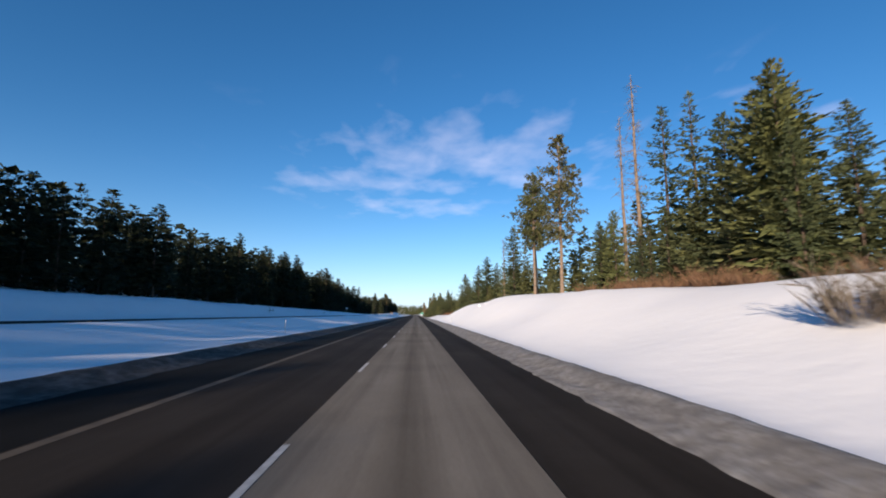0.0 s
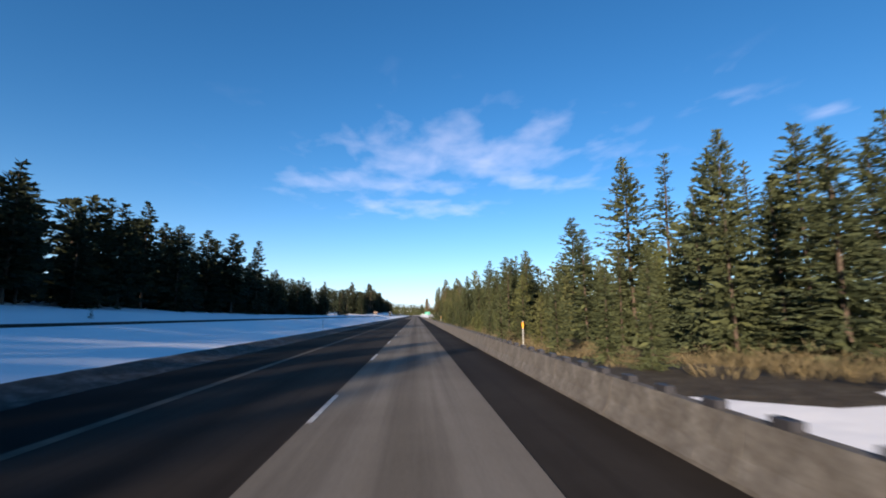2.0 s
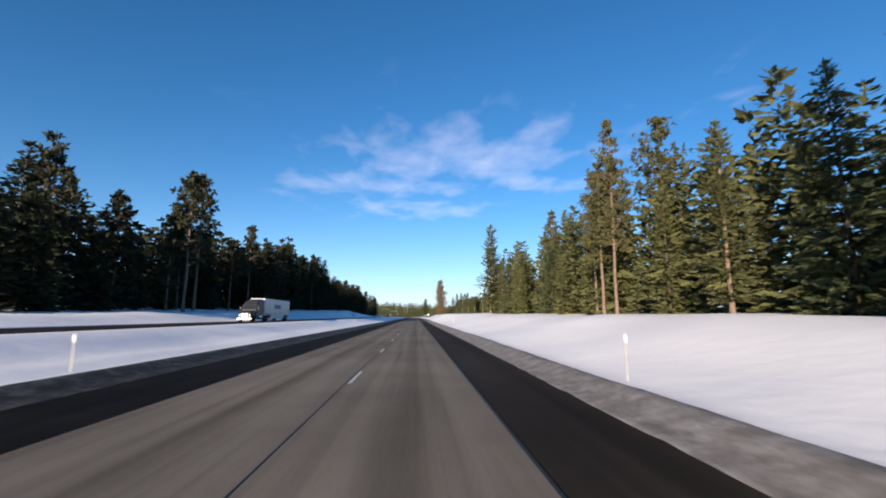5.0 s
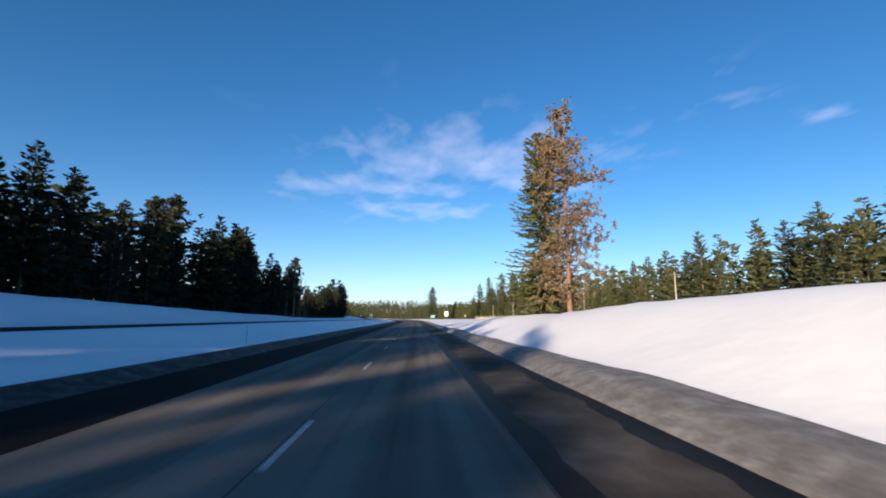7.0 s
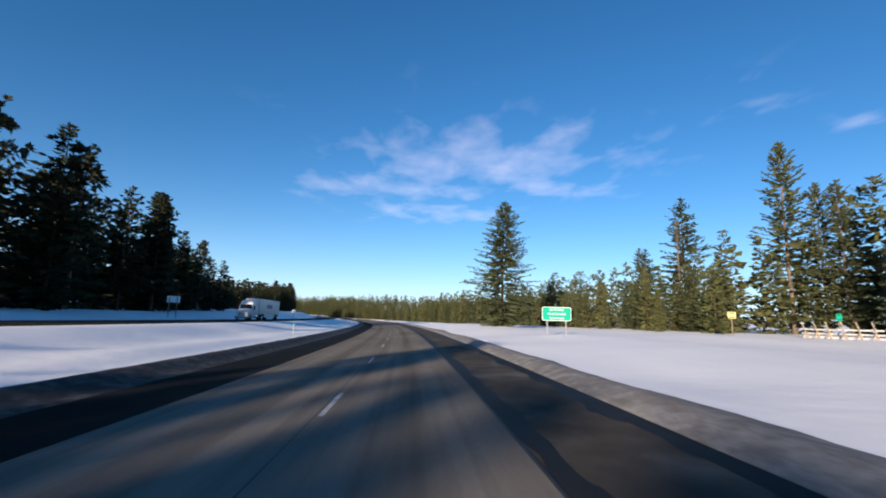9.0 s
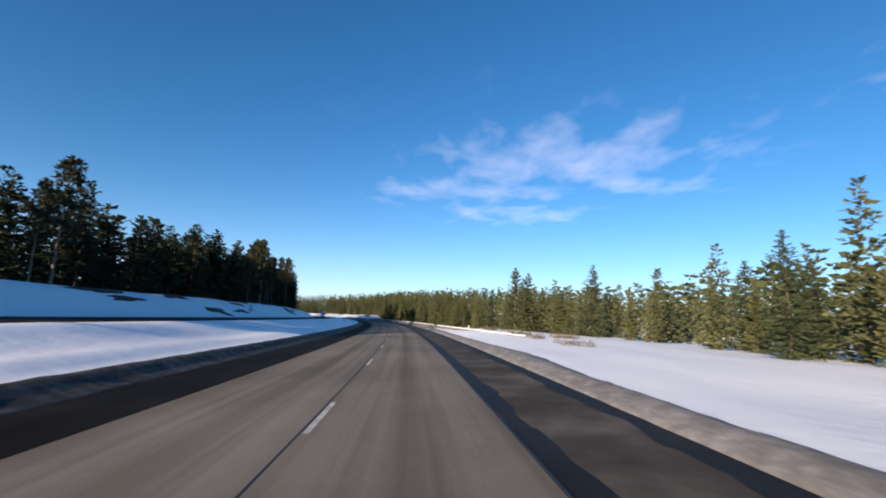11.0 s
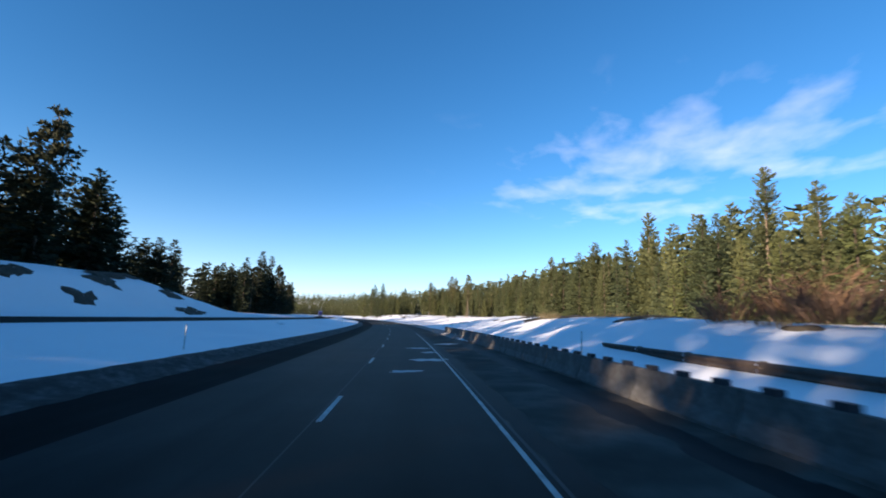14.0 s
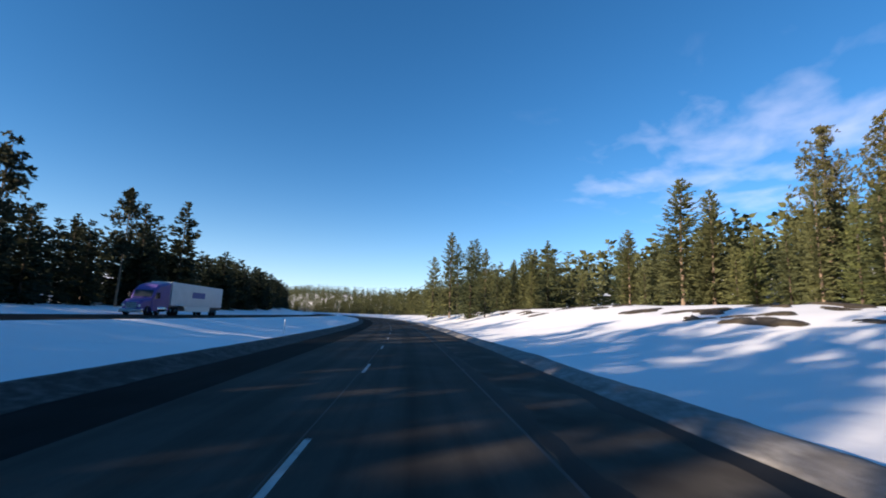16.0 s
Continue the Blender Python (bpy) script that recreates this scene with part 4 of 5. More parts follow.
SINGLE_C = (("pine", 647, 35, 31, 3), ("pine", 663, 35, 33.5, 0), ("pine", 684, 26.5, 34, 1), ("full", 694, 21, 28, 2), ("full", 640, 31, 28, 0), ("sapling", 578, 8.6, 3.0, 0), ("full", 836, 25, 33, 1))
SINGLE_D = (("far_fir", 383, -79, 29, 0), ("far_fir", 434, -54.5, 27.3, 1), ("far_fir", 541, -71, 22, 2), ("far_fir", 628, -70, 24.5, 3), ("far_fir", 763, -67, 32, 4), ("far_pine", 772, -70, 37, 0),
            ("far_pine", 788, -51, 35, 1), ("far_pine", 799, -54, 37, 2), ("rust", 1013, 18.1, 28.5, 0), ("green", 1022.5, 17.6, 28.5, 0))
SINGLE_E_NEAR = (("great", 1328, 20.5, 27, 0), ("full", 1304, 62, 33, 1), ("fir", 1327, 60, 30, 2), ("snag", 1320, 54, 24, 1), ("far_fir", 1336, -50, 26.5, 2),
    ("snag", 1170, -52, 19.5, 0), ("snag", 1174, -51, 20, 1), ("far_pine", 1158, -52, 28, 1), ("far_pine", 1706, -51, 32, 0), ("far_pine", 1713, -53, 33, 2), ("far_pine", 1733, -51, 28, 3),
    ("far_fir", 1763, -52, 28, 1), ("far_pine", 1850, -51, 29, 0), ("far_fir", 1668, -52, 26, 2), ("far_fir", 2094, -52, 21.8, 1))
SINGLE_E_FAR = (("far_fir", 561, -57, 22.6, 1), ("far_fir", 566, -58, 20, 2), ("far_fir", 555, -57.5, 19, 3), ("far_fir", 1231, -53, 18.5, 2), ("far_pine", 1252, -53, 23, 0), ("far_fir", 1245, -54, 19, 1),
    ("far_fir", 1266, -52, 21, 4), ("far_pine", 1164, -53, 21.5, 2), ("far_pine", 1300, -56, 30, 3))
SINGLE_E = SINGLE_E_NEAR + SINGLE_E_FAR
SINGLE_F = (("fir", 2385, 38, 37, 0), ("fir", 2397, 33, 36, 4), ("fir", 2378, 60, 33, 3), ("far_pine", 1993, -55, 32.5, 0), ("far_pine", 1795, -55, 36, 1),
            ("far_fir", 1816, -48, 28.5, 3), ("far_fir", 1976, -52, 26, 0), ("far_fir", 2123, -52, 28, 1), ("far_fir", 2140, -54, 26, 4), ("far_fir", 2308, -52, 27.4, 5), ("far_pine", 2174.5, -52, 27, 2), ("far_fir", 2189.5, -52, 25.2, 2), ("far_fir", 2145, -52, 28.7, 0), ("far_fir", 1338, -52, 27.3, 3), ("far_fir", 1354, -52, 21.8, 1), ("far_fir", 1645, -52, 25.5, 2), ("far_pine", 1695, -52, 31, 1))
SINGLE_G = (("far_fir", 246, -51, 26, 0), ("far_fir", 254, -50, 27.5, 3), ("far_fir", 262, -51, 27, 1), ("far_fir", 198, -51, 26, 2), ("far_fir", 190, -50, 26.5, 4),
            ("far_fir", 608, -55, 20, 0), ("far_pine", 613, -54, 19, 1), ("far_fir", 618, -56, 17, 2), ("far_fir", 624, -54, 16, 3), ("far_fir", 632, -55, 15.5, 4), ("far_pine", 640, -55, 15.5, 2), ("far_fir", 648, -56, 14, 5),
            ("far_fir", 1092, -52, 29, 0), ("far_fir", 1100, -52, 29.5, 2), ("far_fir", 1106, -53, 26, 4), ("far_fir", 1125, -52, 25, 1), ("far_fir", 1133, -52, 22, 3), ("far_pine", 1185, -52, 17.5, 0), ("far_fir", 1197, -52, 14.5, 1), ("far_pine", 1210, -53, 15, 3), ("far_fir", 1222, -54, 14, 2), ("far_pine", 2256, -53, 24, 0), ("far_pine", 2285, -53, 24, 2), ("far_fir", 2292, -53, 23, 3), ("far_fir", 2300, -54, 22, 1))
SINGLE_H = (("far_fir", 1829, -52, 25, 0), ("far_pine", 1862, -52, 25, 2), ("far_fir", 1870, -52, 25.5, 3), ("far_fir", 1893, -52, 24, 4), ("far_pine", 1911, -52, 25.7, 0), ("far_fir", 1927, -52, 28.3, 5), ("far_pine", 1784, -50, 34.7, 1), ("far_fir", 1807, -52, 34.8, 2), ("far_fir", 1309, -52, 30, 3))
SINGLE_I_NEAR = (("slim", 358, 17, 12.5, 0), ("fir", 362, 18.5, 13, 1), ("fir", 366, 18, 13.8, 2), ("slim", 371, 19, 13, 3), ("fir", 376, 18, 12, 4), ("fir", 382, 19, 12.5, 5),
    ("slim", 389, 18.5, 12.5, 1), ("fir", 396, 19, 12, 6), ("fir", 404, 18, 11.5, 0), ("fir", 412, 18.5, 11, 3), ("slim", 352, 19, 13, 2))
SINGLE_I_FAR = (("full", 1231.5, 60, 30.4, 2), ("fir", 1237, 63, 28.3, 1), ("full", 1257.8, 60, 31.5, 0), ("slim", 1281, 62, 27.3, 3), ("fir", 1282.5, 58, 23.5, 4), ("full", 1300.2, 64, 25, 1), ("fir", 1334.5, 56, 19.7, 2),
    ("fir", 1377.5, 82, 28, 5), ("fir", 1167, 62, 23.7, 1), ("full", 1209.5, 60, 29.6, 1), ("fir", 1175, 60, 23.8, 3), ("fir", 1156, 60, 20.2, 6), ("full", 1607.2, 26, 14.4, 2), ("fir", 1601.5, 26, 11.7, 0), ("fir", 1597.8, 26, 12.3, 3),
    ("bushy", 1621, 28, 9.8, 1), ("fir", 1616, 28, 9.4, 5), ("fir", 1628.8, 26, 10.4, 2), ("bushy", 1645.8, 26, 10.7, 3))
SINGLE_I = SINGLE_I_NEAR + SINGLE_I_FAR
WIDE = {85: 1.15, 104: 1.2, 107: 1.1, 31: 1.5, 35: 1.5, 38: 1.3, 566: 1.15, 571: 1.1, 578: 1.2, 562: 1.1, 1328: 1.15, 170.5: 1.15, 181: 1.2, 239.8: 1.3, 2174: 0.95, 2277: 1.45, 2271: 1.3, 2296: 1.3, 2077.5: 1.3, 1607.2: 1.4, 2108: 1.2, 2242.8: 1.3}
for k, s, u, top, which in SINGLE_A + SINGLE_B + SINGLE_B2 + SINGLE_B3 + SINGLE_B4 + SINGLE_C + SINGLE_D + SINGLE_E + SINGLE_F + SINGLE_G + SINGLE_H + SINGLE_I:
    tree(k, s, u, top - ground_z(s, u), s * 1.7, which, WIDE.get(s, 1.05))
edge(RIGHT_EDGE, LETTER, 1, 5.6, 10)
RIGHT_FILL = ((292, 560, 8.5, 5.5, "fbf"), (295, 412, 20, 11, "fsbf"), (1665, 1700, 26, 9, "fb"), (1700, 1825, 24, 14, "bblf"), (1825, 1885, 26, 12, "bbl"), (1836, 1906, 19, 13, "ffl"), (1840, 1900, 25, 16, "lff"), (1885, 1990, 36, 13, "fbl"), (2050, 2230, 74, 20, "fbl"))
edge(RIGHT_FILL, LETTER, 1, 5.2, 6)
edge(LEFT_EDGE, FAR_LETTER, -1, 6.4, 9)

# ---- the woods behind, one mass a side ----


def woods(name, table, sign, deep, pitch, seed, tail):
    rng = np.random.default_rng(seed)
    fine = [needle_tree(200 + seed + k, 16, 2.8 + 0.3 * (k % 3), 0.03, 17, 6, 0.75 + 0.06 * (k % 3), 0.08 + 0.08 * (k % 3), 0.1, 0.5, 0.06, 0.82, 0.92, 0.46, 14, 0.8) for k in range(7)]
    coarse = [needle_tree(240 + seed + k, 16, 3.0, 0.02, 11, 4, 0.75, 0.15, 0.1, 0.5, 0.0, 1.6, 1.5, 0.5, 9, 0.9) for k in range(4)]
    plain_tree = [needle_tree(260 + seed + k, 16, 3.4, 0.02, 6, 3, 0.75, 0.2, 0.0, 0.5, 0.0, 4.0, 2.2, 0.6, 5, 0.95) for k in range(4)]
    vs, fs, n = [], [], 0
    for s0, s1, u0, h, _ in tuple(table) + tail:
        for row in range(deep + 5):
            step = (pitch if s1 < 2500 else pitch * 1.7) * (1.0 if row < deep else 1.9)
            s = s0 + rng.uniform(0, step)
            while s < s1:
                u = sign * (u0 + 6 + row * 6.5 + max(0, row - deep) * 5 + rng.uniform(-3, 3))
                kinds = fine if row < 1 else coarse if row < deep else plain_tree
                (tv, tf), (cv, cf) = kinds[rng.integers(len(kinds))]
                k = h / 16.0 * (rng.uniform(0.75, 1.15) if sign > 0 else rng.uniform(0.86, 1.06)) * (1.04 if sign < 0 else 1.0)
                w = k * (rng.uniform(0.75, 1.15) if sign > 0 else rng.uniform(0.95, 1.35))
                a = rng.uniform(0, 6.28)
                m = np.array([[math.cos(a) * w, -math.sin(a) * w, 0], [math.sin(a) * w, math.cos(a) * w, 0], [0, 0, k]])
                p = at(s, u, ground_z(s, u) - 0.2)
                if not any(a < s < b and c < u < d for a, b, c, d in CLEAR):
                    vs.append(cv @ m.T + p)
                    fs.append(cf + n)
                    n += len(cv)
                s += step * rng.uniform(0.6, 1.4)
    ob = new(name, mesh_of(name, np.concatenate(vs), np.concatenate(fs), FOREST if sign > 0 else SHADED_FIR))
    return tagged(ob, "dense mixed conifer forest behind the roadside trees" if sign > 0 else "dense conifer forest beyond the opposite carriageway, coloured as shaded", "forest", kind="stuff")


woods("forest_right", RIGHT_EDGE, 1, 2, 5.3, 1, ((2440, 3000, 28, 18, ""), (3000, 3700, 10, 18, "")))
woods("forest_left", LEFT_EDGE, -1, 2, 6.0, 2, ((2440, 3000, 52, 18, ""), (3000, 3700, 14, 20, "")))


def ridge():
    """Wooded rise beyond the outer side of the curve."""
    rng = np.random.default_rng(77)
    kinds = [needle_tree(280 + k, 16, 3.2, 0.02, 5, 3, 0.75, 0.2, 0.1, 0.5, 0.0, 4.0, 2.0, 0.6, 5, 0.95)[1] for k in range(5)]
    made = []
    for _ in range(2600):
        s, u = rng.uniform(1500, 3600), rng.uniform(85, 225)
        v, f = kinds[rng.integers(5)]
        k = rng.uniform(0.5, 1.3)
        made.append((v * [k * 1.2, k * 1.2, k] + at(s, u, ground_z(s, u) - 0.3), f))
    return tagged(new("forest_ridge", mesh_of("forest_ridge", *stack(made), FOREST)), "low wooded ridge of conifers beyond the curve", "forest", kind="stuff")


ridge()

# ---- thickets, grass, bare ground ----


def thicket(name, mat, spots, h, r, seed, label):
    """Leafless brush over a stretch: spots are (s0, s1, u0, u1, number)."""
    rng = np.random.default_rng(seed)
    kinds = [bush(seed + k, h, r, 95) for k in range(3)]
    made = []
    for s0, s1, u0, u1, num in spots:
        for _ in range(num):
            s, u = rng.uniform(s0, s1), rng.uniform(u0, u1)
            v, f = kinds[rng.integers(3)]
            made.append((v * rng.uniform(0.6, 1.25) + at(s, u, ground_z(s, u)), f))
    ob = new(name, mesh_of(name, *stack(made), mat))
    return tagged(ob, label, "brush", kind="stuff")


thicket("red_brush", TWIG, ((140, 215, 18, 25, 60), (215, 290, 16, 24, 90), (20, 60, 21, 26, 25)), 1.7, 1.5, 301, "reddish leafless willow brush along the forest edge")
thicket("dry_brush", DRY_GRASS, ((285, 430, 8.2, 16, 300), (430, 560, 8.5, 13, 70), (1540, 1660, 12, 18, 50), (1660, 1860, 8, 13, 70), (1900, 1990, 16, 21, 26)), 0.85, 1.0, 321, "dry pale grass and brush on the roadside slope")


def lone_bush(s, u, h, r, mat, seed, label):
    v, f = bush(seed, h, r, 190)
    o = new("bare_shrub", mesh_of("bare_shrub", v, f, mat))
    o.matrix_basis = Matrix.Translation(at(s, u, ground_z(s, u) - 0.05))
    return tagged(o, label, "shrub", group="bare shrubs")


for k, (s, u, h, r) in enumerate(((12.0, 13.0, 2.1, 1.1), (11.2, 13.7, 1.6, 0.8), (1938, 17.5, 2.6, 2.0), (1941, 18.6, 2.8, 2.0), (1944, 17.2, 2.2, 1.6))):
    lone_bush(s, u, h, r, GREYTWIG if s < 1000 else TWIG, 400 + k, "leafless grey shrub standing in the snow" if s < 1000 else "dark leafless brush clump on the snowy slope")


def bare_patch(s, u, ls, lu, seed):
    """Ground where the snow has slid or melted off: an uneven flat mound draped on the slope."""
    rng = np.random.default_rng(seed)
    n, rings = 18, 4
    t = np.arange(n) * 2 * np.pi / n
    wob = 1 + 0.28 * np.sin(3 * t + seed) + 0.2 * rng.normal(0, 1, n)
    f = np.linspace(0.05, 1, rings)[:, None]
    ss, uu = s + ls * f * np.cos(t) * wob, u + lu * f * np.sin(t) * wob
    z = land(ss, uu) + rough_field(ss, uu) + 0.12 * (1 - f ** 2) + np.where(f > 0.95, -0.15, 0.05)
    v = at(ss, uu, z).reshape(-1, 3)
    i = np.arange(rings * n).reshape(rings, n)
    j = np.roll(i, -1, 1)
    q = np.stack([i[:-1], i[1:], j[1:], j[:-1]], -1).reshape(-1, 4)
    me = mesh_of("bare_ground", v, q, LITTER, True)
    return tagged(new("bare_ground", me), "patch of bare brown earth showing through snow", "earth", group="bare patches", kind="structure")


rng_patch = random.Random(5)
for s0, s1, u0, u1, num, big in ((1560, 1780, -44, -36, 16, 5), (1930, 2005, -43, -35, 18, 4), (2212, 2240, 21, 36, 18, 1.5), (2240, 2300, 22, 34, 20, 1.7), (2300, 2420, 17, 28, 10, 4), (940, 1010, -44, -37, 6, 4), (2010, 2080, 20, 26, 5, 1.5), (1928, 2000, 15.5, 20, 14, 1.3)):
    for _ in range(num):
        bare_patch(rng_patch.uniform(s0, s1), rng_patch.uniform(u0, u1), big * rng_patch.uniform(0.5, 1.5), rng_patch.uniform(0.7, 1.9), rng_patch.randrange(999))


def slush_patch(s, u, ls, lu, seed):
    """A thin scraped remnant of slush on the lanes, ragged at its edge."""
    rng = np.random.default_rng(seed)
    n = 22
    t = np.arange(n) * 2 * np.pi / n
    wob = 1 + 0.3 * rng.normal(0, 1, n)
    f = np.array([0.3, 0.8, 1.0])[:, None]
    ss, uu = s + ls * f * np.cos(t) * wob, u + lu * f * np.sin(t) * wob
    z = cant(ss) * uu + np.array([0.014, 0.010, 0.003])[:, None]
    v = np.concatenate([at(ss, uu, z).reshape(-1, 3), at(s, u, float(cant(s)) * u + 0.014)[None]])
    i = np.arange(3 * n).reshape(3, n)
    j = np.roll(i, -1, 1)
    q = np.stack([i[:-1], j[:-1], j[1:], i[1:]], -1).reshape(-1, 4)
    tri = np.concatenate([q[:, [0, 1, 2]], q[:, [0, 2, 3]], np.stack([np.full(n, 3 * n), j[0], i[0]], -1)])
    return tagged(new("slush_patch", mesh_of("slush_patch", v, tri, SLUSH, True)), "thin grey slush scraped across the lane", "slush", group="slush patches", kind="structure")


for s, u, ls, lu in ((1726, 0.6, 0.2, 1.1), (1731, -3.6, 0.25, 0.7), (1944, 0.9, 0.6, 0.9), (1949, 1.2, 0.5, 0.5), (1939, -0.3, 0.4, 0.6), (1953, 0.6, 0.5, 0.9), (1958, 3.2, 0.8, 0.8), (1672, 3.4, 0.9, 0.8), (1690, 3.8, 1.2, 0.7)):
    slush_patch(s, u, ls, lu, int(s))


# ---- lumps of snow and small firs on the open slopes ----
def snow_lump(s, u, r, seed):
    rng = np.random.default_rng(seed)
    bm = bmesh.new()
    bmesh.ops.create_icosphere(bm, subdivisions=2, radius=1)
    for v in bm.verts:
        v.co = Vector((v.co.x * r * 1.3, v.co.y * r, max(v.co.z, -0.3) * r * 0.6)) * float(rng.uniform(0.8, 1.15))
    me = bpy.data.meshes.new("snow_lump")
    bm.to_mesh(me)
    bm.free()
    me.materials.append(SNOW)
    me.polygons.foreach_set("use_smooth", np.ones(len(me.polygons), bool))
    o = new("snow_lump", me)
    o.matrix_basis = Matrix.Translation(at(s, u, ground_z(s, u) + 0.1 * r)) @ Matrix.Rotation(seed, 4, "Z")
    return tagged(o, "rounded lump of old snow on the slope", "snow", group="snow lumps")


for s, u, r in ((88, 12.5, 0.35), (84, 13.1, 0.25), (2030, 13, 0.35), (2044, 11.5, 0.3), (2120, 14, 0.4), (1080, -15, 0.35), (1162, -16, 0.4), (1986, -17, 0.5)):
    snow_lump(s, u, r, int(s))
for s, u, h in ((118, -37, 1.3), (122, -37.5, 1.0), (192, -38, 1.2), (206, -38, 0.9), (330, -37, 1.1), (1150, -15, 0.7), (1165, -14.4, 0.6), (1690, -16, 1.3), (1630, -37, 2.2)):
    tree("sapling", s, u, h, s, 1, 1.2, "tiny dark fir seedling poking from the snow")

# ---- things along the road ----


def box_bm(bm, x0, x1, y0, y1, z0, z1, bevel=0.0):
    m = Matrix.Translation(((x0 + x1) / 2, (y0 + y1) / 2, (z0 + z1) / 2)) @ Matrix.Diagonal((x1 - x0, y1 - y0, z1 - z0, 1))
    r = bmesh.ops.create_cube(bm, size=1, matrix=m)
    if bevel:
        e = list({e for v in r["verts"] for e in v.link_edges})
        bmesh.ops.bevel(bm, geom=e, offset=bevel, segments=2, affect="EDGES", profile=0.5)


def done(bm, name, mat, smooth=False):
    me = bpy.data.meshes.new(name)
    bm.to_mesh(me)
    bm.free()
    me.materials.append(mat)
    if smooth:
        me.polygons.foreach_set("use_smooth", np.ones(len(me.polygons), bool))
    return me


def box(name, mat, x0, x1, y0, y1, z0, z1, bevel=0.0):
    bm = bmesh.new()
    box_bm(bm, x0, x1, y0, y1, z0, z1, bevel)
    return done(bm, name, mat)


def stand(name, s, u, turn=0.0, z=None, label="", cat="", group=""):
    """An empty at the base of a thing, facing back along the road to oncoming traffic of our side."""
    o = new(name)
    o.empty_display_size = 0.5
    zz = ground_z(s, u) if z is None else z
    o.matrix_basis = Matrix.Translation(at(s, u, zz)) @ Matrix.Rotation(heading(s) + turn, 4, "Z")
    return tagged(o, label, cat, group=group)


def lettering(body, size, x, z, parent, mat, align="LEFT"):
    cu = bpy.data.curves.new("lettering", "FONT")
    cu.body, cu.size, cu.align_x, cu.extrude = body, size, align, 0.004
    cu.align_y = "CENTER"
    tmp = bpy.data.objects.new("lettering", cu)
    me = tmp.to_mesh().copy()
    tmp.to_mesh_clear()
    bpy.data.objects.remove(tmp)
    me.materials.clear()
    me.materials.append(mat)
    ob = part("lettering", me, parent, "white lettering")
    ob.matrix_basis = pose(x, -0.045, z, 90, 0, 0)
    return ob


def panel_mesh(name, mat, w, h, r, y0, y1):
    """A sheet-metal panel with rounded corners."""
    bm = bmesh.new()
    pts = []
    for cx, cz, a0 in ((w / 2 - r, h / 2 - r, 0), (-w / 2 + r, h / 2 - r, 90), (-w / 2 + r, -h / 2 + r, 180), (w / 2 - r, -h / 2 + r, 270)):
        for k in range(5):
            a = radians(a0 + k * 22.5)
            pts.append((cx + r * math.cos(a), cz + r * math.sin(a)))
    front = [bm.verts.new((x, y0, z)) for x, z in pts]
    back = [bm.verts.new((x, y1, z)) for x, z in pts]
    bm.faces.new(front)
    bm.faces.new(back[::-1])
    n = len(pts)
    for i in range(n):
        bm.faces.new((front[i], back[i], back[(i + 1) % n], front[(i + 1) % n]))
    bmesh.ops.recalc_face_normals(bm, faces=bm.faces)
    return done(bm, name, mat)


def guide_sign(s, u, w, h, mid, turn, lines, size, label, wood=False):
    o = stand("guide_sign", s, u, turn, None, label, "road sign")
    b = part("border", panel_mesh("border", SIGN_WHITE, w, h, 0.16, -0.032, -0.002), o, "white border")
    b.location = (0, 0, mid)
    p = part("panel", panel_mesh("panel", SIGN_GREEN, w - 0.1, h - 0.1, 0.13, -0.038, -0.034), o, "bright green panel")
    p.location = (0, 0, mid)
    for x in (-w * 0.32, w * 0.32):
        part("post", box("post", POST_WOOD if wood else GALVANISED, x - 0.07, x + 0.07, 0.0, 0.12, -0.6, mid + h * 0.42, 0.012), o)
    for z in (mid - h * 0.3, mid + h * 0.3):
        part("rail", box("rail", GALVANISED, -w * 0.46, w * 0.46, -0.001, 0.0, z - 0.04, z + 0.04), o)
    for k, (left, right) in enumerate(lines):
        z = mid + h * (0.5 - (k + 0.5) / len(lines)) * 0.9
        if right:
            lettering(left, size, -w / 2 + 0.18, z, o, SIGN_WHITE)
            lettering(right, size, w / 2 - 0.18, z, o, SIGN_WHITE, "RIGHT")
        else:
            lettering(left, size, 0, z, o, SIGN_WHITE, "CENTER")
    return o


guide_sign(604.5, 8.2, 3.75, 2.15, 3.25, 0.10, (("Pendleton", "23"), ("Hood River", "169"), ("Portland", "231")), 0.56, "green freeway distance sign on two steel posts")
guide_sign(1285, 16.0, 3.15, 1.45, 2.3, -0.05, (("ENTERING", ""), ("Umatilla Indian", ""), ("Reservation", "")), 0.33, "green reservation boundary sign on two posts")


def plain_sign(s, u, w, h, mid, mat, bars, label, turn=0.0, posts=1):
    o = stand("roadside_sign", s, u, turn, None, label, "road sign")
    b = part("panel", panel_mesh("panel", mat, w, h, 0.06, -0.03, -0.002), o)
    b.location = (0, 0, mid)
    xs = (0,) if posts == 1 else (-w * 0.3, w * 0.3)
    for x in xs:
        part("post", box("post", POST_WOOD, x - 0.05, x + 0.05, 0, 0.1, -0.5, mid + h * 0.4, 0.01), o)
    for k in range(bars):
        z = mid + h * (0.32 - 0.64 * k / max(1, bars - 1))
        part("print", box("print", TRUCK_DARK if mat is not SIGN_BROWN else SIGN_WHITE, -w * 0.36, w * 0.36, -0.034, -0.031, z - 0.05, z + 0.05), o)
    return o


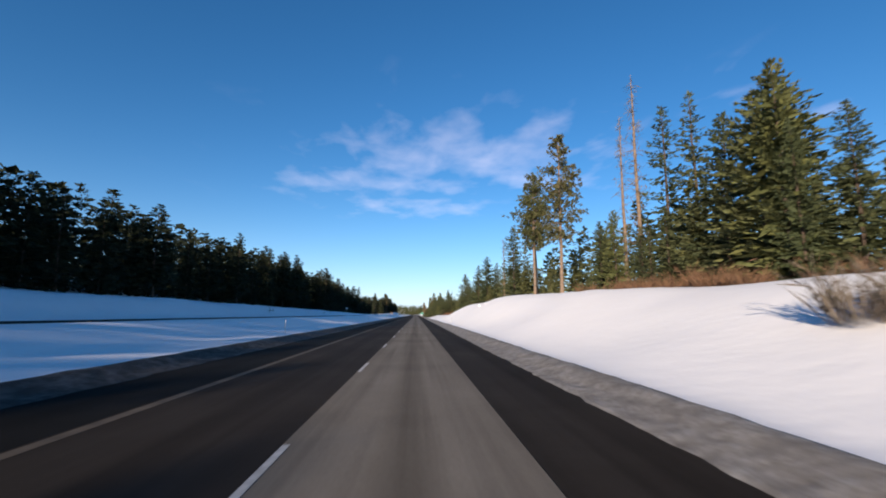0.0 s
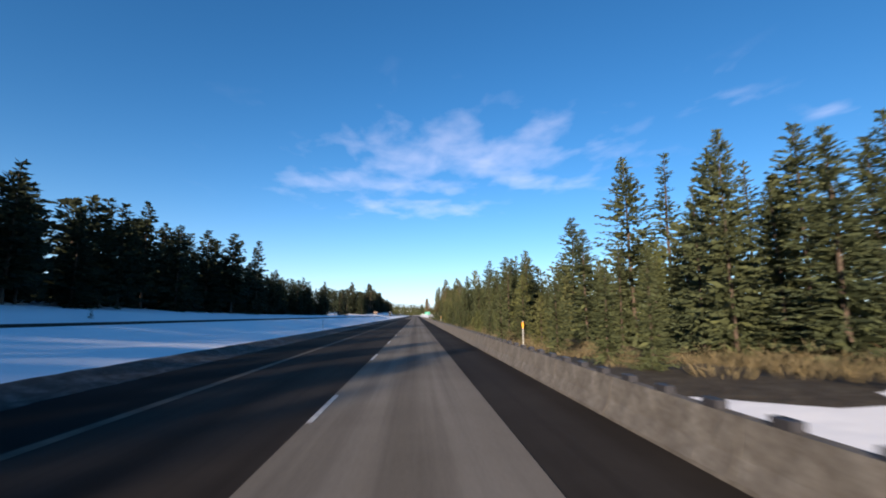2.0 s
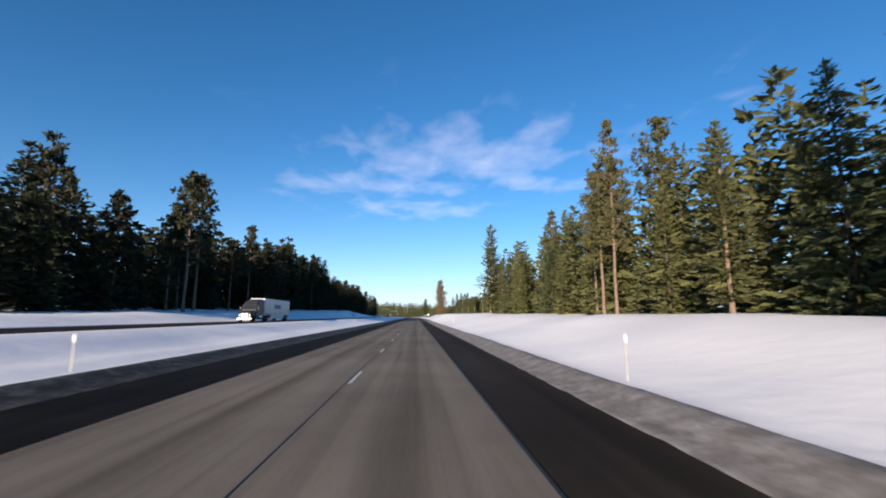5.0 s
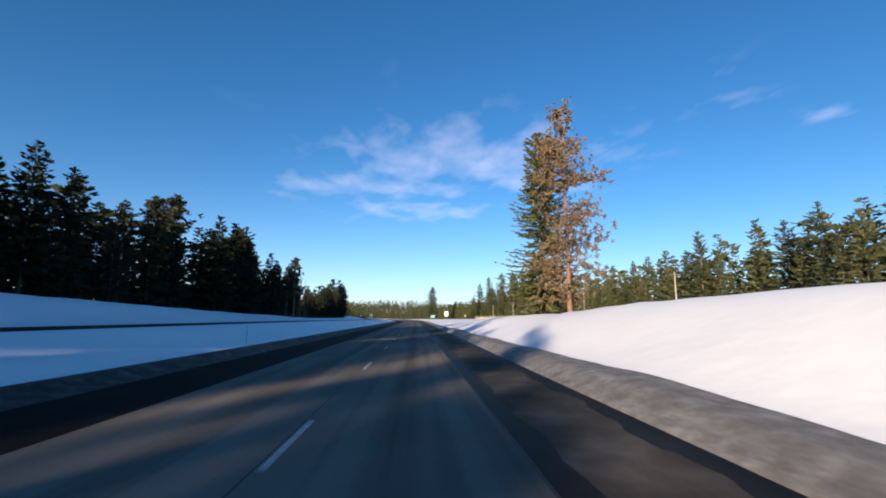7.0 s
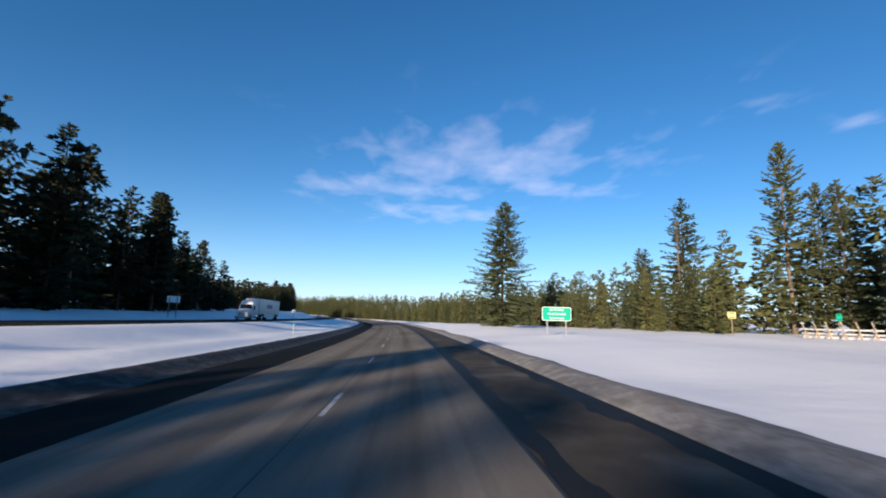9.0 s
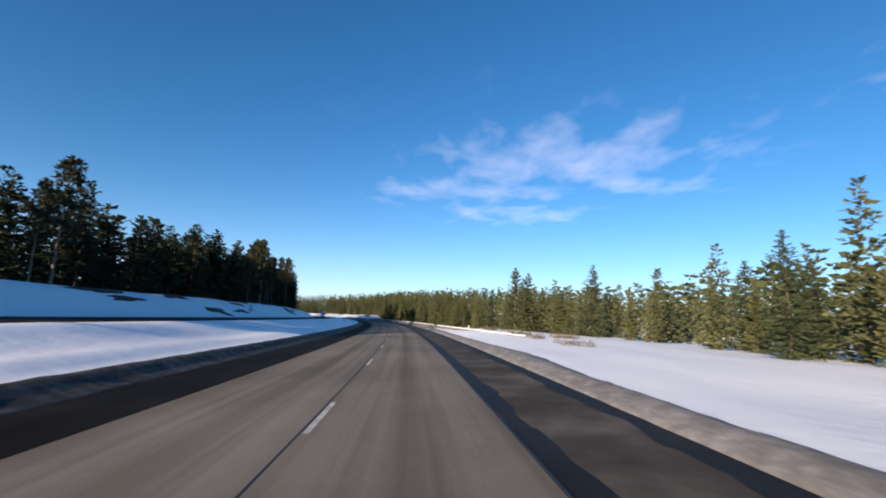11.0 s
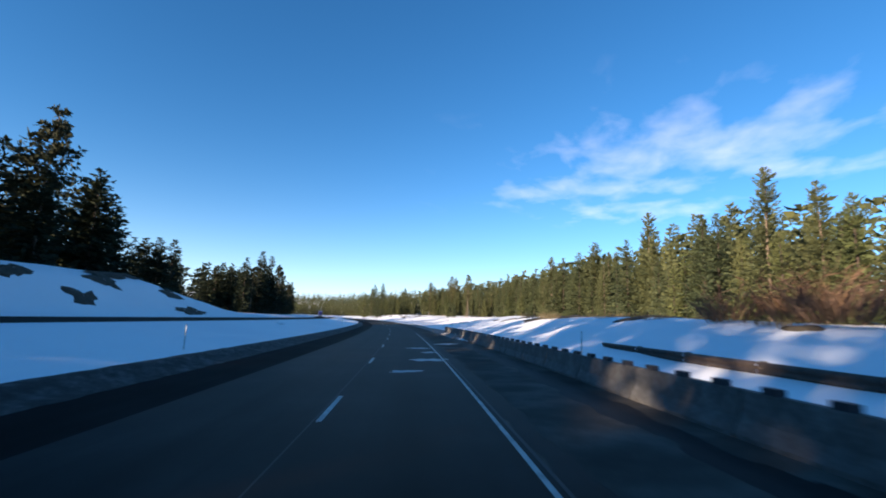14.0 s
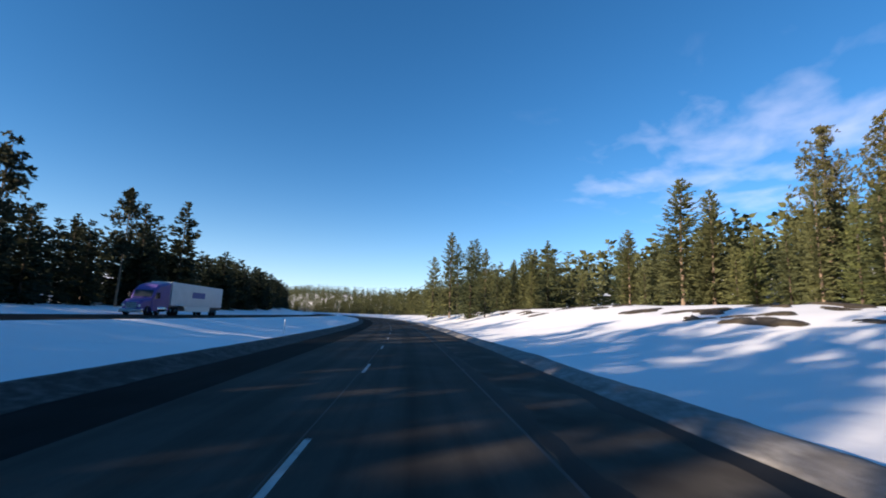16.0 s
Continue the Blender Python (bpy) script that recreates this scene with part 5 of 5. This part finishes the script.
plain_sign(1144, 12.3, 1.45, 1.9, 3.2, SIGN_WHITE, 0, "large white regulation sign on a timber post")
plain_sign(1290, 40, 1.1, 0.8, 2.6, SIGN_YELLOW, 2, "pale yellow notice board on a post")
plain_sign(1284, 48, 0.7, 0.8, 2.4, SIGN_GREEN, 2, "small green sign on a post")
plain_sign(270, -40.5, 1.3, 1.1, 2.4, SIGN_WHITE, 2, "grey-backed roadside sign across the median", math.pi, 2)
plain_sign(690, -36.5, 3.2, 2.2, 2.6, SIGN_BROWN, 3, "brown timber-posted information sign across the median", math.pi, 2)
plain_sign(1312, -35.5, 1.9, 1.0, 2.9, SIGN_WHITE, 2, "white roadside sign across the median", math.pi, 2)
plain_sign(1420, -35.5, 1.6, 1.2, 2.4, SIGN_WHITE, 2, "white roadside sign across the median", math.pi, 1)


def delineator(s, u, h, tip, label):
    o = stand("delineator_post", s, u, 0, None, label, "marker post", "delineator posts")
    part("stake", box("stake", POST_WHITE, -0.024, 0.024, -0.012, 0.012, -0.4, h, 0.004), o)
    part("reflector", box("reflector", tip, -0.042, 0.042, -0.02, -0.013, h - 0.32, h - 0.06, 0.003), o)
    return o


for k in range(-1, 32):
    s = 116 + 73.2 * k
    delineator(s, -11.9, 1.35, SIGN_GREEN if k % 5 == 1 else LAMP_GLASS, "thin white marker post in the median snow")
for s, h in ((92, 1.5), (166, 1.3), (296, 1.9), (365, 1.9), (430, 1.7), (700, 1.4), (772, 1.4), (1050, 1.15), (1340, 1.3), (1480, 1.3), (1560, 1.4), (1940, 1.6), (2073, 1.9), (2150, 1.6)):
    delineator(s, 4.95 if 262 < s < 612 else 7.3, h, AMBER if s in (296, 365) else LAMP_GLASS, "tall slim snow marker post beside the shoulder")


# snow fence: leaning bucks with boards, panel after panel
def fence_panel():
    o = new("snow_fence")
    o.empty_display_size = 0.5
    for x in (-1.6, 0.0, 1.6):
        for k, (y0, y1, z1) in enumerate(((-0.55, 0.42, 2.65), (0.55, -0.2, 1.8))):
            bm = bmesh.new()
            box_bm(bm, -0.05, 0.05, -0.04, 0.04, -0.25, 1.0, 0.008)
            ln = math.hypot(y1 - y0, z1)
            bmesh.ops.transform(bm, matrix=Matrix.Translation((x + 0.11 * k, y0, 0)) @ Matrix.Rotation(-math.atan2(y1 - y0, z1), 4, "X") @ Matrix.Diagonal((1, 1, ln, 1)), verts=bm.verts)
            part("post", done(bm, "post", POLE_WOOD), o)
    for k in range(4):
        z = 0.3 + 0.46 * k
        y = -0.55 + 0.9 * z / 2.5 - 0.055
        part("slat", box("slat", RAIL_WOOD, -2.35, 2.35, y - 0.02, y + 0.015, z, z + 0.17, 0.004), o)
    part("snow_cap", box("snow_cap", CAP_SNOW, -2.3, 2.3, -0.36, -0.22, 0.93, 1.0, 0.03), o, "ridge of snow lying on a board")
    return tagged(o, "weathered timber snow fence panel with leaning posts", "fence", group="snow fence panels")


first = fence_panel()
for k in range(52):
    s = 1034 + 4.95 * k
    u = 47 + 1.2 * math.sin(s * 0.02)
    m = Matrix.Translation(at(s, u, ground_z(s, u) - 0.62 - 0.12 * math.sin(k * 0.9))) @ Matrix.Rotation(heading(s) + math.pi / 2 + 0.05 * math.sin(k * 2.3), 4, "Z")
    if k == 0:
        first.matrix_basis = m
    else:
        copy_thing(first, m)


# post and wire fence across the hollow
def wire_fence(s0, s1, gap):
    o = new("wire_fence")
    o.empty_display_size = 0.5
    post = box("post", BARK, -0.03, 0.03, -0.03, 0.03, -0.4, 1.12, 0.012)
    brace = mesh_of("brace", *tube([[0, 0, 1.0], [0.9, 0, 0.5], [1.9, 0, -0.1]], [0.04, 0.04, 0.04], 6), BARK, True)
    tops, rng = [], random.Random(23)
    for k in range(int((s1 - s0) / gap) + 1):
        s = s0 + gap * k + rng.uniform(-0.2, 0.2)
        u = 40.5 - 0.02 * abs(s - 2110) + rng.uniform(-0.12, 0.12)
        p = Vector(at(s, u, ground_z(s, u)))
        q = part("post", post, o)
        q.matrix_basis = Matrix.Translation(p) @ Matrix.Rotation(heading(s) + math.pi / 2, 4, "Z") @ Matrix.Rotation(rng.gauss(0, 0.04), 4, "X") @ Matrix.Rotation(rng.gauss(0, 0.04), 4, "Y")
        if k % 12 == 6:
            for turn in (0, math.pi):
                b = part("brace", brace, o)
                b.matrix_basis = Matrix.Translation(p) @ Matrix.Rotation(heading(s) + math.pi / 2 + turn, 4, "Z")
        tops.append(p)
    for z in (0.45, 0.75, 1.02):
        part("wire", mesh_of("wire", *tube([np.array(p) + [0, 0, z] for p in tops], np.full(len(tops), 0.006), 4), GALVANISED), o)
    return tagged(o, "thin weathered post and wire fence standing in deep snow", "fence")


wire_fence(2046, 2186, 2.9)


# utility poles and their line
def utility_pole(s, u, h):
    o = stand("utility_pole", s, u, 0, None, "weathered wooden utility pole with a crossarm", "pole", "utility poles")
    p, r = np.array([[0, 0, -0.5], [0, 0, h * 0.5], [0.02, 0, h]]), [0.17, 0.145, 0.115]
    part("pole", mesh_of("pole", *tube(p, r, 9), POLE_WOOD, True), o)
    part("crossarm", box("crossarm", POST_WOOD, -1.1, 1.1, -0.19, -0.1, h - 0.75, h - 0.62, 0.01), o)
    for x in (-1.0, 0.0, 1.0):
        part("insulator", mesh_of("insulator", *tube([[x, -0.14, h - 0.62], [x, -0.14, h - 0.5], [x, -0.14, h - 0.42]], [0.03, 0.06, 0.03], 6), GLASS, True), o)
    return o


POLES = [(s, 54.0) for s in (1000, 1052, 1104, 1156, 1208, 1260, 1312)]
for s, u in POLES:
    utility_pole(s, u, 9.5)
cable = []
for (s0, u0), (s1, u1) in zip(POLES, POLES[1:]):
    for x in (-1.0, 1.0):
        a, b = at(s0, u0 + x, ground_z(s0, u0) + 9.05), at(s1, u1 + x, ground_z(s1, u1) + 9.05)
        f = np.linspace(0, 1, 9)[:, None]
        cable.append(tube(a + (b - a) * f - np.array([0, 0, 1.0]) * (2.8 * f * (1 - f)), np.full(9, 0.014), 4))
tagged(new("power_line", mesh_of("power_line", *stack(cable), TRUCK_DARK)), "thin dark power wires slung between wooden poles", "wire")


# concrete barrier on the fill, segment by segment
def barrier_mesh(length):
    prof = [(-0.30, -0.1), (-0.30, 0.08), (-0.17, 0.33), (-0.09, 0.81), (0.09, 0.81), (0.17, 0.33), (0.30, 0.08), (0.30, -0.1)]
    bm = bmesh.new()
    rings = [[bm.verts.new((x, y, z)) for x, z in prof] for y in (0.012, length - 0.012)]
    n = len(prof)
    for i in range(n - 1):
        bm.faces.new((rings[0][i], rings[1][i], rings[1][i + 1], rings[0][i + 1]))
    bm.faces.new(rings[0])
    bm.faces.new(rings[1][::-1])
    bmesh.ops.recalc_face_normals(bm, faces=bm.faces)
    return done(bm, "block", BARRIER)


def cap_mesh(length):
    bm = bmesh.new()
    box_bm(bm, -0.15, 0.15, 0.0, length, 0.79, 0.91, 0.04)
    return done(bm, "snow_cap", CAP_SNOW, True)


BLOCK, CAP = barrier_mesh(3.8), cap_mesh(3.8)
MARKER = box("marker_block", TRUCK_DARK, -0.08, 0.08, 1.6, 1.95, 0.80, 0.93, 0.01)
CONNECTOR = box("connector", TRUCK_DARK, -0.06, 0.06, -0.02, 0.02, 0.1, 0.72, 0.004)


def barrier_u(s):
    return float(np.interp(s, [560, 612, 1560, 1586, 1600, 1625, 1700, 1900], [4.3, 4.5, 14.0, 9.2, 7.2, 6.2, 5.9, 5.9]))


def barrier_run(s0, count, capped, label, chance):
    """Blocks end to end; bare ones carry three small reflector blocks each."""
    for k in range(count):
        s = s0 + 3.8 * k
        u, u2 = barrier_u(s), barrier_u(s + 3.8)
        o = new("concrete_barrier")
        o.empty_display_size = 0.4
        o.matrix_basis = Matrix.Translation(at(s, u, float(cant(s)) * min(u, 6) - 0.03 - 0.06 * max(0, u - 6))) @ Matrix.Rotation(heading(s) - math.atan2(u2 - u, 3.8), 4, "Z")
        part("block", BLOCK, o)
        part("connector", CONNECTOR, o, "rusty steel joint between blocks")
        if capped and rng_bar.random() < chance:
            part("snow_cap", CAP, o, "strip of snow on the top")
        if not capped:
            for y in (-1.14, 0.13, 1.4):
                part("marker_block", MARKER, o, "small dark reflector block").location = (0, y, 0)
        tagged(o, label, "barrier", group="concrete barrier blocks")


rng_bar = random.Random(3)
barrier_run(262.2, 92, False, "sunlit grey concrete barrier block beside the shoulder", 0)
barrier_run(1560, 65, True, "grimy concrete barrier block topped with snow", 0.88)
barrier_run(1807, 47, False, "grimy dark concrete barrier block without snow", 0)


# steel guardrail beyond the barrier's end
def beam_mesh(length):
    prof = [(0.0, 0.38), (-0.08, 0.43), (-0.08, 0.51), (0.0, 0.57), (-0.08, 0.63), (-0.08, 0.71), (0.0, 0.76)]
    v = [(x, y, z) for y in (0, length) for x, z in prof] + [(x + 0.006, y, z) for y in (0, length) for x, z in prof]
    n = len(prof)
    f = [(i, i + 1, n + i + 1, n + i) for i in range(n - 1)] + [(2 * n + i, 3 * n + i, 3 * n + i + 1, 2 * n + i + 1) for i in range(n - 1)]
    return mesh_of("beam", v, f, RUSTED)


BEAM = beam_mesh(3.82)
GPOST = box("post", POST_WOOD, 0.09, 0.25, -0.08, 0.08, -1.2, 0.78, 0.01)
GBLOCK = box("spacer", POST_WOOD, 0.0, 0.09, -0.07, 0.07, 0.42, 0.76, 0.006)
for k in range(38):
    s = 1801 + 3.8 * k
    u = float(np.interp(s, [1800, 1850, 1900, 1950], [8.7, 9.2, 10.0, 10.7]))
    o = new("guardrail")
    o.empty_display_size = 0.4
    o.matrix_basis = Matrix.Translation(at(s, u, float(cant(s)) * u - 0.02)) @ Matrix.Rotation(heading(s) - 0.02, 4, "Z")
    part("beam", BEAM, o)
    part("post", GPOST, o)
    part("spacer", GBLOCK, o)
    tagged(o, "rust-brown steel guardrail section on a timber post", "guardrail", group="guardrail sections")


# lorries standing on the opposite carriageway; their fronts face us
def wheel(parent, x, y, r=0.52, w=0.32):
    ty = part("wheel", mesh_of("wheel", *tube([[x - w / 2, y, r], [x - w * 0.42, y, r], [x + w * 0.42, y, r], [x + w / 2, y, r]], [r * 0.8, r, r, r * 0.8], 18), TYRE, True), parent)
    part("rim", mesh_of("rim", *tube([[x - w * 0.46, y, r], [x - w * 0.1, y, r], [x + w * 0.1, y, r], [x + w * 0.46, y, r]], [r * 0.5, r * 0.62, r * 0.62, r * 0.5], 12), CHROME, True), ty)


def shell(name, mat, stations):
    """A body lofted through cross-sections (y, half width, bottom, top, corner)."""
    bm = bmesh.new()
    rings = []
    for y, w, z0, z1, c in stations:
        pts = [(-w, z0), (w, z0), (w, z1 - c), (w - c, z1), (-w + c, z1), (-w, z1 - c)]
        rings.append([bm.verts.new((x, y, z)) for x, z in pts])
    n = 6
    for a, b in zip(rings, rings[1:]):
        for i in range(n):
            bm.faces.new((a[i], a[(i + 1) % n], b[(i + 1) % n], b[i]))
    bm.faces.new(rings[0][::-1])
    bm.faces.new(rings[-1])
    bmesh.ops.recalc_face_normals(bm, faces=bm.faces)
    bmesh.ops.bevel(bm, geom=list(bm.edges), offset=0.03, segments=1, affect="EDGES")
    return done(bm, name, mat)


def lorry(s, u, cab_mat, load, label):
    """y runs back from the front bumper."""
    o = stand("semi_truck", s, u, 0, float(zopp(np.array(s), np.array(u))) + 0.01, label, "truck", "lorries")
    part("hood", shell("hood", cab_mat, [(0.05, 0.95, 0.55, 1.45, 0.15), (0.5, 1.05, 0.5, 1.72, 0.2), (1.9, 1.15, 0.5, 1.95, 0.2)]), o)
    part("cab", shell("cab", cab_mat, [(1.9, 1.2, 0.5, 2.0, 0.15), (2.35, 1.22, 0.5, 2.95, 0.2), (3.2, 1.24, 0.5, 3.55, 0.25), (5.6, 1.24, 0.6, 3.95, 0.2)]), o)
    ws = bmesh.new()
    q = [ws.verts.new(p) for p in ((-1.02, 1.93, 2.08), (1.02, 1.93, 2.08), (1.0, 2.3, 2.86), (-1.0, 2.3, 2.86), (-1.02, 1.97, 2.06), (1.02, 1.97, 2.06), (1.0, 2.34, 2.84), (-1.0, 2.34, 2.84))]
    for f in ((0, 1, 2, 3), (7, 6, 5, 4), (0, 4, 5, 1), (1, 5, 6, 2), (2, 6, 7, 3), (3, 7, 4, 0)):
        ws.faces.new([q[i] for i in f])
    part("windscreen", done(ws, "windscreen", GLASS), o)
    for x in (-1.27, 1.24):
        part("side_window", box("side_window", GLASS, x, x + 0.03, 2.5, 3.3, 1.95, 2.6, 0.01), o)
    part("grille", box("grille", CHROME, -0.55, 0.55, -0.02, 0.06, 0.75, 1.4, 0.03), o)
    part("bumper", box("bumper", CHROME, -1.2, 1.2, -0.08, 0.25, 0.32, 0.7, 0.06), o)
    for x in (-0.95, 0.72):
        part("headlight", box("headlight", LAMP_GLASS, x, x + 0.24, -0.03, 0.1, 0.92, 1.2, 0.03), o)
    for x in (-1.55, 1.4):
        part("mirror", box("mirror", TRUCK_DARK, x, x + 0.15, 2.05, 2.2, 1.9, 2.6, 0.03), o)
    part("chassis", box("chassis", TRUCK_DARK, -0.5, 0.5, 0.6, 8.2, 0.55, 0.95, 0.03), o)
    for x in (-1.29, 1.29):
        part("fuel_tank", mesh_of("fuel_tank", *tube([[x * 0.8, 3.0, 0.75], [x * 0.8, 3.1, 0.75], [x * 0.8, 4.9, 0.75], [x * 0.8, 5.0, 0.75]], [0.2, 0.32, 0.32, 0.2], 12), CHROME, True), o)
    for y in (1.2, 6.3, 7.6, 18.5, 19.8):
        for x in (-1.08, 1.08):
            wheel(o, x, y)
    if load == "box":
        part("trailer_box", box("trailer_box", TRUCK_WHITE, -1.29, 1.29, 5.95, 21.9, 1.18, 4.08, 0.05), o, "plain white box trailer")
        for x in (-1.305, 1.295):
            part("skirt", box("skirt", SIGN_WHITE, x, x + 0.01, 9.5, 17.5, 0.5, 1.18), o)
            part("emblem", box("emblem", LOGO_BLUE, x - 0.004, x + 0.014, 11.5, 15.5, 2.3, 3.1, 0.003), o, "plain blue block where an emblem stands")
    else:
        part("flatbed", box("flatbed", TRUCK_DARK, -1.25, 1.25, 6.0, 20.5, 1.2, 1.42, 0.03), o)
        for k in range(5):
            y = 6.6 + 2.8 * k
            part("load_block", box("load_block", SIGN_BROWN if k % 2 else RAIL_WOOD, -1.2, 1.2, y, y + 2.2, 1.43, 2.9, 0.05), o, "strapped stack of timber")
    part("tail_frame", box("tail_frame", TRUCK_DARK, -1.2, 1.2, 17.0, 21.5, 0.75, 1.17, 0.03), o)
    return o


lorry(2246, -30.0, TRUCK_VIOLET, "box", "semi truck with a violet cab and white trailer")
lorry(1322, -28.2, TRUCK_WHITE, "box", "white semi truck with a white box trailer")
lorry(762, -28.2, TRUCK_DARK, "box", "semi truck with a dark cab and white trailer")
lorry(1838, -28.2, TRUCK_WHITE, "flat", "white cab flatbed truck carrying timber stacks")

# ---- the whole place, brought to its standing size ----
for ob in list(scene.objects):
    if ob.parent is None and ob.type in {"MESH", "EMPTY", "FONT", "CURVE"}:
        ob.matrix_basis = Matrix.Scale(UNIT, 4) @ ob.matrix_basis
